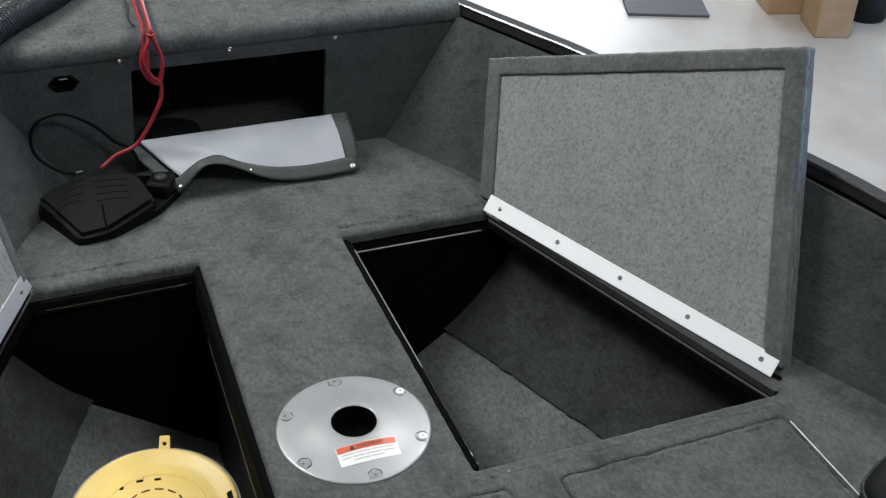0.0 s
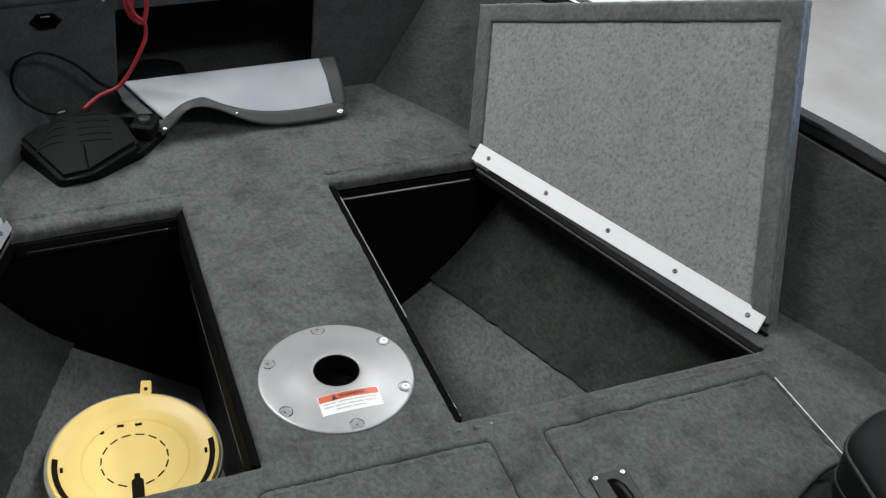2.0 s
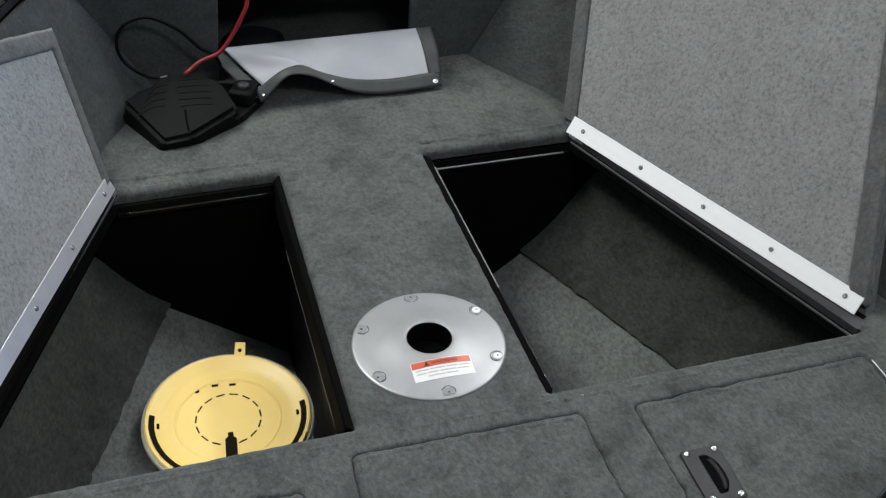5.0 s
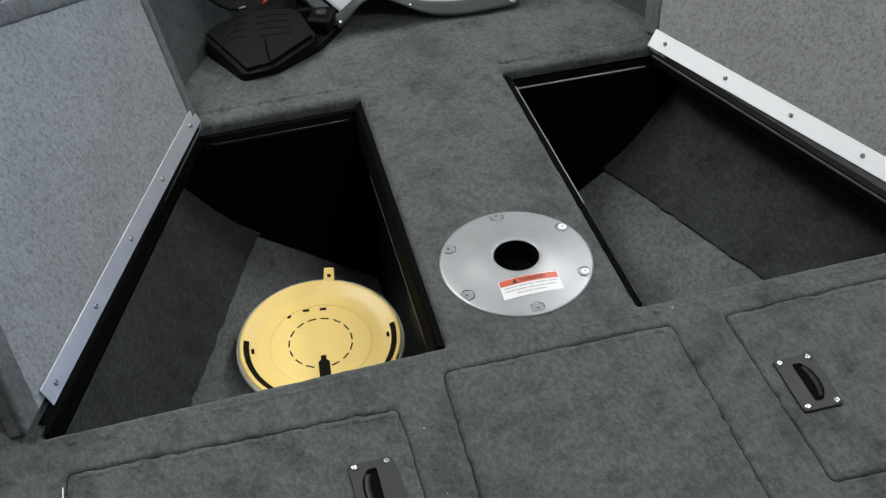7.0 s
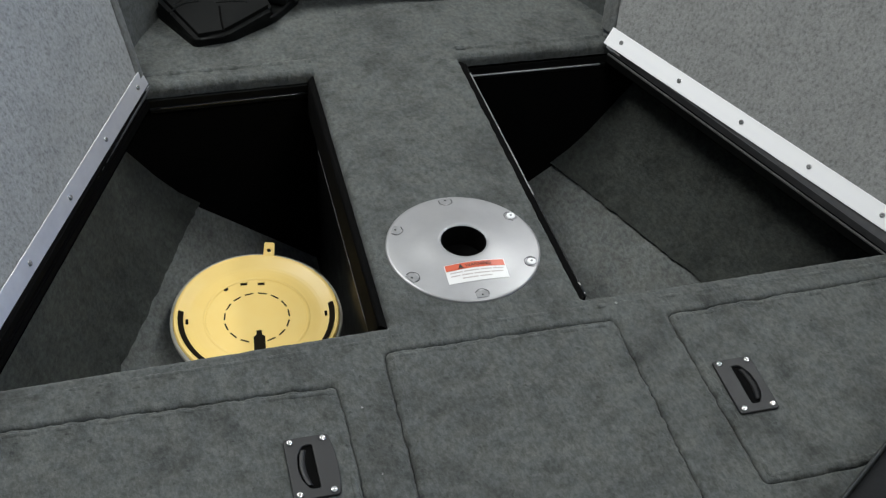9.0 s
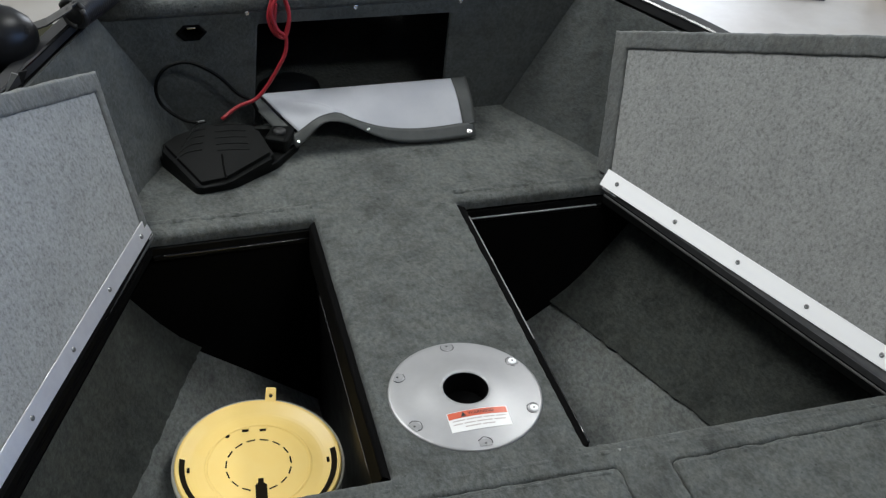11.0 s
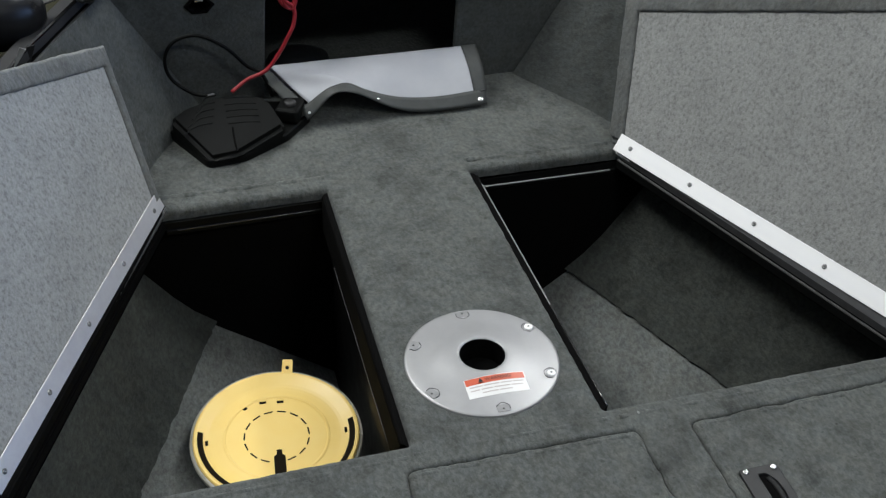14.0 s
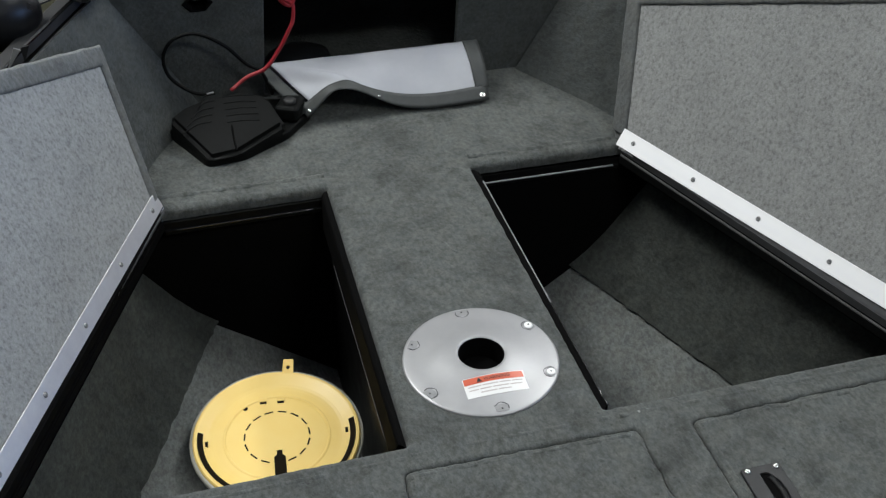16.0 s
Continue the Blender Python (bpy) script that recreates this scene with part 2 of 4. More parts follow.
def lathe(profile, n=48, m=None, cap=False):
    bm = bmesh.new()
    rings = []
    for r, z in profile:
        if r < 1e-6:
            rings.append([bm.verts.new((0, 0, z))])
        else:
            rings.append([bm.verts.new((r * math.cos(2 * math.pi * i / n), r * math.sin(2 * math.pi * i / n), z)) for i in range(n)])
    for a, b in zip(rings, rings[1:]):
        for i in range(n):
            k = (i + 1) % n
            if len(a) == 1:
                bm.faces.new((a[0], b[i], b[k]))
            elif len(b) == 1:
                bm.faces.new((a[i], a[k], b[0]))
            else:
                bm.faces.new((a[i], a[k], b[k], b[i]))
    if m is not None:
        bmesh.ops.transform(bm, matrix=m, verts=bm.verts)
    return bm


def spline(pts, per=8):
    pts = [Vector(p) for p in pts]
    ext = [pts[0] * 2 - pts[1], *pts, pts[-1] * 2 - pts[-2]]
    out = []
    for i in range(1, len(ext) - 2):
        p0, p1, p2, p3 = ext[i - 1:i + 3]
        for k in range(per):
            t = k / per
            out.append(0.5 * (2 * p1 + (p2 - p0) * t + (2 * p0 - 5 * p1 + 4 * p2 - p3) * t * t + (3 * p1 - p0 - 3 * p2 + p3) * t ** 3))
    out.append(pts[-1])
    return out


def tube(path, r, n=10):
    path = [Vector(p) for p in path]
    bm = bmesh.new()
    rings, side = [], None
    for i, p in enumerate(path):
        d = (path[min(i + 1, len(path) - 1)] - path[max(i - 1, 0)]).normalized()
        if side is None:
            side = d.orthogonal().normalized()
        side = (side - d * side.dot(d)).normalized()
        up = d.cross(side)
        rr = r(i / (len(path) - 1)) if callable(r) else r
        rings.append([bm.verts.new(p + rr * (math.cos(2 * math.pi * k / n) * side + math.sin(2 * math.pi * k / n) * up)) for k in range(n)])
    for a, b in zip(rings, rings[1:]):
        for k in range(n):
            bm.faces.new((a[k], a[(k + 1) % n], b[(k + 1) % n], b[k]))
    bm.faces.new(rings[0])
    bm.faces.new(rings[-1])
    return bm


def screw(parent, m, r=0.0045, name="screw", mat=None):
    """A pan-head screw with a cross recess."""
    bm = lathe([(r * 1.02, 0), (r, r * 0.3), (r * 0.72, r * 0.55), (r * 0.34, r * 0.62), (r * 0.28, r * 0.3), (0, r * 0.25)], 14)
    ob = part(name, bm, mat or STEEL, parent, smooth=True)
    ob.matrix_basis = m
    return ob


# ---- the workshop round the boat ----
FLOOR = -0.8
tagged(part("floor", box(-6, 5, -6, 7, FLOOR - 0.2, FLOOR), CONCRETE), "pale painted concrete workshop floor with faint stains", "floor", kind="structure")
tagged(part("ceiling", box(-6, 5, -6, 7, 2.5, 2.6), PLASTER), "plain pale workshop ceiling", "ceiling", kind="structure")
# walls out of view; their doorways are added to go with the daylight lamps
tagged(part("wall_north", slab([(-6, FLOOR), (5, FLOOR), (5, 2.5), (-6, 2.5)], -0.15, 0, holes=[[(2.25, FLOOR + 0.004), (4.55, FLOOR + 0.004), (4.55, 1.9), (2.25, 1.9)]],
                             m=Matrix(((1, 0, 0, 0), (0, 0, -1, 7), (0, 1, 0, 0), (0, 0, 0, 1)))), PLASTER), "pale workshop wall with an unseen doorway added for daylight", "wall", kind="structure")
tagged(part("wall_south", box(-6, 5, -6.15, -6, FLOOR, 2.5), PLASTER), "plain pale workshop wall", "wall", kind="structure")
tagged(part("wall_west", box(-6.15, -6, -6, 7, FLOOR, 2.5), PLASTER), "plain pale workshop wall", "wall", kind="structure")
tagged(part("wall_east", slab([(-6, FLOOR), (7, FLOOR), (7, 2.5), (-6, 2.5)], 0, 0.15, holes=[[(-1.9, FLOOR + 0.004), (0.5, FLOOR + 0.004), (0.5, 1.9), (-1.9, 1.9)]],
                            m=Matrix(((0, 0, 1, 5), (1, 0, 0, 0), (0, 1, 0, 0), (0, 0, 0, 1)))), PLASTER),
       "pale workshop wall with a wide unseen doorway added for daylight", "wall", kind="structure")

# rubber mat and boxes on the floor beyond the bow
ang = math.degrees(math.atan2(2.898 - 3.015, 2.575 - 2.241))
tagged(part("floor_mat", box(0, 0.354, 0, 0.6, 0, 0.012, 0.004, m=pose(2.241, 3.015, FLOOR, 0, 0, ang)), MAT_GREY), "dark grey ribbed rubber mat on the pale floor", "mat")


def carton(x, y, rz, w, d, h):
    c = thing("cardboard_box", "closed brown cardboard box standing on the floor", "box", "boxes on the floor", m=pose(x, y, FLOOR, 0, 0, rz))
    part("body", box(0, w, 0, d, 0, h, 0.006), CARDBOARD, c)
    part("tape", box(w * 0.46, w * 0.54, 0.004, d - 0.004, h, h + 0.002), varied("packing_tape", (0.5, 0.36, 0.2), (0.55, 0.4, 0.22), 30, (0.25, 0.35)), c, "glossy tan packing tape")
    for k in (0, 1):
        part("flap", box(0.004, w - 0.004, d * k / 2 + 0.004, d * (k + 1) / 2 - 0.004, h - 0.004, h + 0.001), CARDBOARD, c)


carton(2.896, 2.594, -17, 0.150, 0.20, 0.26)
carton(2.84, 2.86, -14, 0.20, 0.18, 0.22)
pot = thing("steel_canister", "dark canister with a polished round steel cap on the floor", "canister", m=pose(3.25, 2.74, FLOOR))
part("body", lathe([(0, 0), (0.09, 0), (0.10, 0.02), (0.10, 0.12), (0.08, 0.15), (0, 0.15)], 28), BLACK_PLASTIC, pot, smooth=True)
part("cap", lathe([(0.05, 0.15), (0.05, 0.17), (0.03, 0.19), (0, 0.195)], 24), STEEL, pot, "polished steel cap", smooth=True)

# ---- the boat: deck, sides, bulkhead, rails ----
JOINT = [(0.462, 0.96), (0.565, 0.79), (0.623, 0.66), (0.886, 0.069), (0.955, -0.066), (0.985, -0.2), (1.04, -0.6), (1.08, -2.1)]
TOP = [(0.622, 0.96), (0.702, 0.80), (0.768, 0.66), (0.936, 0.22), (0.985, 0.06), (1.052, -0.2), (1.10, -0.6), (1.12, -2.1)]
ZG = 0.262
OPEN_R = [(0.273, 0.633), (0.568, 0.633), (0.806, 0.006), (0.285, 0.0)]
OPEN_L = [(0.008, 0.629), (-0.284, 0.624), (-0.552, -0.012), (0.0, 0.0)]
HATCH_L = [(-0.091, -0.092), (-0.522, -0.082), (-0.527, -0.42), (-0.089, -0.42)]
HATCH_M = [(-0.018, -0.047), (0.316, -0.048), (0.317, -0.46), (-0.033, -0.46)]
HATCH_R = [(0.395, -0.053), (0.779, -0.043), (0.788, -0.354), (0.401, -0.358)]
PLATE = (0.1440, 0.1345)
HOLE = [(PLATE[0] + 0.06 * math.cos(a * math.pi / 10), PLATE[1] + 0.06 * math.sin(a * math.pi / 10)) for a in range(20)]


def rounded(loop, r, n=4):
    """A polygon with its corners rounded off."""
    out = []
    for i in range(len(loop)):
        p, a, b = Vector(loop[i]), Vector(loop[i - 1]), Vector(loop[(i + 1) % len(loop)])
        s, e = p + (a - p).normalized() * r, p + (b - p).normalized() * r
        for k in range(n + 1):
            t = k / n
            out.append(tuple((1 - t) ** 2 * s + 2 * t * (1 - t) * p + t * t * e))
    return out


def fuzzy(loop, step=0.012, amp=0.0012):
    """The same outline with many points and an uneven, carpeted edge."""
    out = []
    for i in range(len(loop)):
        a, b = Vector(loop[i]), Vector(loop[(i + 1) % len(loop)])
        n = max(1, int((b - a).length / step))
        side = Vector((-(b - a).y, (b - a).x)).normalized()
        for k in range(n):
            p = a.lerp(b, k / n)
            j = (noise.noise(Vector((p.x * 60, p.y * 60, 0.3))) + 0.7 * noise.noise(Vector((p.x * 190, p.y * 190, 4.1)))) * amp * (1 if k else 0.3)
            out.append(tuple(p + side * j))
    return out


def grown(loop, d):
    """The outline moved outwards by d (inwards if negative), point by point."""
    area = sum(a[0] * b[1] - b[0] * a[1] for a, b in zip(loop, loop[1:] + loop[:1]))
    sg = 1 if area > 0 else -1
    out = []
    for i in range(len(loop)):
        a, b = Vector(loop[i - 1]), Vector(loop[(i + 1) % len(loop)])
        e = (b - a).normalized()
        out.append((loop[i][0] + sg * e.y * d, loop[i][1] - sg * e.x * d))
    return out


def carpeted(loop, holes, z0, z1, roll):
    """A carpet-covered board: flat top, with the carpet rolled over the edges of its holes (or of its own outline if it has none)."""
    bm = bmesh.new()
    rims = holes if holes else [loop]
    sg = 1 if holes else -1
    steps = [(1.0, 0.0), (0.62, -0.10), (0.30, -0.32), (0.09, -0.64), (0.0, -1.0)]
    rings, edges = [], []
    rolls = roll if isinstance(roll, list) else [roll] * len(rims)
    for h, roll in zip(rims, rolls):
        ring = [[bm.verts.new((x, y, z1 + dz * roll)) for x, y in grown(h, sg * k * roll)] for k, dz in steps]
        ring.append([bm.verts.new((x, y, z0)) for x, y in h])
        for r0, r1 in zip(ring, ring[1:]):
            for i in range(len(h)):
                k = (i + 1) % len(h)
                f = bm.faces.new((r0[i], r0[k], r1[k], r1[i]))
                f.smooth = True
        rings.append(ring[0])
    if not holes:
        bm.faces.new(rings[0])
        return bm
    vs = [bm.verts.new((x, y, z1)) for x, y in loop]
    for r in [vs, *rings]:
        for i in range(len(r)):
            k = (i + 1) % len(r)
            edges.append(bm.edges.get((r[i], r[k])) or bm.edges.new((r[i], r[k])))
    bmesh.ops.triangle_fill(bm, use_beauty=True, use_dissolve=False, edges=edges)
    return bm


def lumpy(pts, r, proud, closed=False):
    """A low uneven ridge of bunched carpet pile along a line, sunk so that only its crest stands proud."""
    pts = list(pts) + ([pts[0]] if closed else [])
    path, radii = [], []
    for x, y in pts:
        w = 0.5 * noise.noise(Vector((x * 34, y * 34, 2.1))) + 0.5 * noise.noise(Vector((x * 110, y * 110, 7.7)))
        path.append((x + 0.0016 * w, y - 0.0016 * w, -r + proud * (0.5 + 1.4 * w)))
        radii.append(r * (1 + 0.12 * w))
    return tube(path, lambda t: radii[round(t * (len(radii) - 1))], 10)


outer = JOINT + [mir(p) for p in reversed(JOINT)]
ROUGH_L, ROUGH_M, ROUGH_R = [fuzzy(rounded(h, 0.012), 0.005, 0.0016) for h in (HATCH_L, HATCH_M, HATCH_R)]
holes = [fuzzy(rounded(OPEN_R, 0.006), 0.007, 0.0012), fuzzy(rounded(OPEN_L, 0.006), 0.007, 0.0012), ROUGH_L, ROUGH_M, ROUGH_R, HOLE]
deck = tagged(part("floor_deck", carpeted(outer, holes, -0.022, 0, [0.011, 0.011, 0.0070, 0.0070, 0.0070, 0.0045]), DECK), "dark grey carpeted boat deck with two open storage wells", "deck", kind="structure")


def between(a, b, step=0.005):
    a, b = Vector(a), Vector(b)
    n = max(2, int((b - a).length / step))
    return [tuple(a.lerp(b, k / n)) for k in range(n + 1)]


for a, b, r, proud in (((-0.285, 0.664), (0.010, 0.664), 0.0075, 0.0050), ((0.275, 0.662), (0.555, 0.660), 0.0075, 0.0050), ((0.000, -0.020), (0.282, -0.020), 0.006, 0.0016),
                       ((0.300, -0.021), (0.780, -0.018), 0.006, 0.0018), ((-0.52, -0.034), (-0.01, -0.024), 0.006, 0.0018), ((-0.065, -0.07), (-0.058, -0.44), 0.005, 0.0014),
                       ((0.350, -0.03), (0.356, -0.44), 0.006, 0.0016)):
    part("carpet_ridge", lumpy(between(a, b), r, proud), DECK, deck, "carpet bunched over the board's edge", smooth=True)
for line in ([(0.085, 0.815), (0.104, 0.775), (0.121, 0.735), (0.131, 0.705)], [(0.150, 0.455), (0.163, 0.430), (0.172, 0.405), (0.180, 0.392)], [(0.060, 0.300), (0.068, 0.288), (0.079, 0.283)]):
    part("carpet_crease", lumpy([tuple(p.xy) for p in spline([(x, y, 0) for x, y in line], 8)], 0.0035, 0.0013), DECK, deck, "thin crease worn into the carpet", smooth=True)


def side_wall(name, flip):
    f = mir if flip else (lambda p: p)
    rows = []
    for k in range(5):
        t = k / 4
        rows.append([f((j[0] * (1 - t) + g[0] * t, j[1] * (1 - t) + g[1] * t, -0.02 + (ZG + 0.01) * t)) for j, g in zip(JOINT, TOP)])
    bm = loft(rows, thick=0.012)
    # the inner skin stays on the joint
    return tagged(part(name, bm, WALL_CARPET), "grey carpeted inner side of the boat", "wall", kind="structure")


side_wall("wall_starboard", False)
side_wall("wall_port", True)


def rail(name, flip):
    """The black gunwale extrusion: a rounded cap with a stepped inner lip."""
    f = mir if flip else (lambda p: p)
    r = thing(name, "glossy black extruded gunwale rail along the boat's edge", "rail", "gunwale rails")
    pts = spline([f((g[0], g[1], 0)) for g in [(0.56, 1.10), *TOP]], 16)
    def sweep(prof):
        rows = []
        for i, p in enumerate(pts):
            d = (pts[min(i + 1, len(pts) - 1)] - pts[max(i - 1, 0)]).normalized()
            out = Vector((-d.y, d.x, 0)) * (-1 if flip else 1)
            rows.append([p + out * o + Vector((0, 0, ZG + z)) for o, z in prof])
        return loft(rows, closed=True)
    part("cap", sweep([(0.0, -0.004), (-0.001, 0.014), (0.002, 0.019), (0.022, 0.020), (0.027, 0.016), (0.028, -0.06), (0.020, -0.06), (0.018, -0.004)]), CAP_BLACK, r)
    part("inner_lip", sweep([(-0.004, -0.030), (-0.005, -0.014), (-0.001, -0.010), (0.006, -0.010), (0.006, -0.030)]), RAIL_BLACK, r)
    # the highlight line on the lip is put into a pale grey bead
    part("bead", sweep([(-0.0045, -0.0245), (-0.0068, -0.022), (-0.0045, -0.0195), (-0.002, -0.022)]), LIP_GREY, r, "pale grey bead painting the lip's highlight")
    part("edge_bead", sweep([(-0.0022, 0.0145), (-0.0014, 0.0172), (0.0012, 0.0196), (0.0006, 0.0160)]), GLOSS_BLACK, r, "glossy rounded edge")


rail("gunwale_rail", False)
rail("gunwale_rail", True)

# plain outer hull that closes the boat below its rails
HULL_PAINT = varied("hull_paint", (0.020, 0.021, 0.022), (0.032, 0.033, 0.034), 6, (0.3, 0.45))
stations = sorted([(y, x - CX + 0.023) for x, y in TOP] + [(1.2, 0.43), (1.65, 0.31)])
shell = thing("wall_hull", "plain dark painted outer hull standing on the workshop floor", "hull", kind="structure")
for sgn in (1, -1):
    rows = [[(CX + sgn * h, y, 0.205), (CX + sgn * (h - 0.03), y, -0.2), (CX + sgn * (h - 0.07), y, -0.62), (CX + sgn * 0.001, y, FLOOR + 0.004)] for y, h in stations]
    part("side", loft(rows), HULL_PAINT, shell)
for y, h in (stations[0], stations[-1]):
    end = [(CX - h, 0.205), (CX - h + 0.07, -0.62), (CX, FLOOR + 0.004), (CX + h - 0.07, -0.62), (CX + h, 0.205)]
    part("end_plate", slab(end, 0, 0.006, m=Matrix(((1, 0, 0, 0), (0, 0, -1, y), (0, 1, 0, 0), (0, 0, 0, 1)))), HULL_PAINT, shell)

# bulkhead with the opening of the bow locker, and the bow platform on it
bl = [(2 * CX - 0.462, -0.02), (0.462, -0.02), (0.640, 0.270), (2 * CX - 0.655, 0.270)]
hex_hole = [(-0.161 + 0.023 * math.cos(a * math.pi / 3), 0.213 + 0.014 * math.sin(a * math.pi / 3)) for a in range(6)]
up = Matrix(((1, 0, 0, 0), (0, 0, -1, 0.96), (0, 1, 0, 0), (0, 0, 0, 1)))
bulk = tagged(part("wall_bulkhead", slab(bl, -0.012, 0, 0.003, 2, holes=[rounded([(-0.052, 0.002), (0.332, 0.002), (0.340, 0.217), (-0.038, 0.220)], 0.006), hex_hole], m=up), WALL_CARPET),
              "grey carpeted bulkhead with a dark open locker", "bulkhead", kind="structure")
rows = []
for y, z in [(0.960, 0.245), (0.956, 0.258), (0.957, 0.272), (0.965, 0.282), (0.978, 0.286), (1.2, 0.288), (1.6, 0.29)]:
    w = 0.476 if y < 0.99 else 0.476 - 0.28 * (y - 0.99)
    rows.append([(CX - w + 2 * w * k / 10, y, z) for k in range(11)])
tagged(part("floor_bow_platform", loft(rows, thick=0.012), DECK, smooth=True), "dark grey carpeted bow platform with a rolled edge", "deck", kind="structure")
# the locker's inner shade is put into near-black sides and a dark floor
locker = thing("bow_locker", "carpeted locker under the bow platform, its shade painted near black", "locker", kind="structure")
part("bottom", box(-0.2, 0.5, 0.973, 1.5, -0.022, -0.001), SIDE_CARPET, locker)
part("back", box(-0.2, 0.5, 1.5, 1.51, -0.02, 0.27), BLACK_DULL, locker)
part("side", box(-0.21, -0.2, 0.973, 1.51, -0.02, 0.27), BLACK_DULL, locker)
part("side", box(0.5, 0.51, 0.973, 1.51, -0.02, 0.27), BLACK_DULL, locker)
sock = thing("power_socket", "black hexagonal trolling motor power socket in the bulkhead", "socket")
part("flange", lathe([(0.029, 0.0), (0.028, 0.003), (0.024, 0.004), (0.021, 0.001), (0.020, -0.03), (0, -0.03)], 6, m=pose(-0.161, 0.9595, 0.213, 90, 0, 0) @ Matrix.Diagonal((1.0, 0.62, 1, 1))), BLACK_DULL, sock)
part("clip", box(-0.169, -0.153, 0.953, 0.957, 0.222, 0.226, 0.001), STEEL, sock, "small bright steel clip")
for x, z in ((0.149, 0.243), (0.358, 0.241), (-0.057, 0.245)):
    s = screw(None, pose(x, 0.9595, z, 90, 0, 0), 0.005, "bulkhead_screw")
    tagged(s, "small bright screw head in the carpeted bulkhead", "screw", "bulkhead screws")
for x, y in ((-0.065, -0.136), (0.330, -0.020), (-0.062, -0.245)):
    s = screw(None, pose(x, y, -0.0008), 0.0026, "deck_screw", mat=ALU_DARK)
    tagged(s, "small bright screw head sunk in the deck carpet", "screw", "deck screws")
pouch = tagged(part("stowed_bag", lathe([(0, 0), (0.05, 0.002), (0.062, 0.02), (0.055, 0.045), (0.03, 0.058), (0, 0.06)], 24, m=pose(0.03, 1.04, 0.0) @ Matrix.Diagonal((1.1, 0.8, 1, 1))), BLACK_VINYL, smooth=True),
               "small rounded black bag inside the dark locker", "bag")

# ---- storage wells under the openings ----
def chine(y):
    return 0.353 + 0.425 * (0.625 - y)


hull = thing("hull_interior", "grey carpeted inside of the V-shaped hull", "hull", kind="structure")
ST = [0.66, 0.62, 0.55, 0.45, 0.35, 0.25, 0.15, 0.05, -0.08]
ZC = -0.275


def keel(y):
    return -0.46 - 0.09 * max(0.0, min(1.0, y / 0.62)) ** 1.5


for sgn in (1, -1):
    more = 0.0 if sgn > 0 else 0.012
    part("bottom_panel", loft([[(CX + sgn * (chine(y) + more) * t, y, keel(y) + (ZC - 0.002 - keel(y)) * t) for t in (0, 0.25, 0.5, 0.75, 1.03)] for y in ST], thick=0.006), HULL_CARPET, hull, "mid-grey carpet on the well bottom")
    fine = [0.66 - 0.74 * k / 70 for k in range(71)]
    rows = []
    for y in fine:
        j = 0.006 * noise.noise(Vector((y * 45, sgn * 3, 0))) + 0.005 * noise.noise(Vector((y * 160, sgn * 3, 5)))
        c = chine(y) + more
        rows.append([(CX + sgn * (c - 0.006 + j), y, ZC + 0.003), (CX + sgn * (c + 0.030), y, ZC + 0.036), (CX + sgn * (c + 0.065), y, -0.199), (CX + sgn * (c + 0.136), y, -0.100), (CX + sgn * (c + 0.185), y, -0.024)])
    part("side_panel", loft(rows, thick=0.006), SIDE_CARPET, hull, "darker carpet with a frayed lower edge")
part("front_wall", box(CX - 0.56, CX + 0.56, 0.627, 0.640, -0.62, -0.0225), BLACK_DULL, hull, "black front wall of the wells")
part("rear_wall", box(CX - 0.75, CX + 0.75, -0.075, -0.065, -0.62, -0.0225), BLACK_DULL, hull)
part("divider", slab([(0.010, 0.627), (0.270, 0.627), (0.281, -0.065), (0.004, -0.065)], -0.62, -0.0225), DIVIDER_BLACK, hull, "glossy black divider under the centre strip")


def inset(loop, d):
    out = []
    for i in range(len(loop)):
        p, a, b = Vector(loop[i]), Vector(loop[i - 1]), Vector(loop[(i + 1) % len(loop)])
        e0, e1 = (p - a).normalized(), (b - p).normalized()
        n0, n1 = Vector((e0.y, -e0.x)), Vector((e1.y, -e1.x))
        k = (n0 + n1) / (1 + n0.dot(n1))
        out.append(p + k * d)
    return out


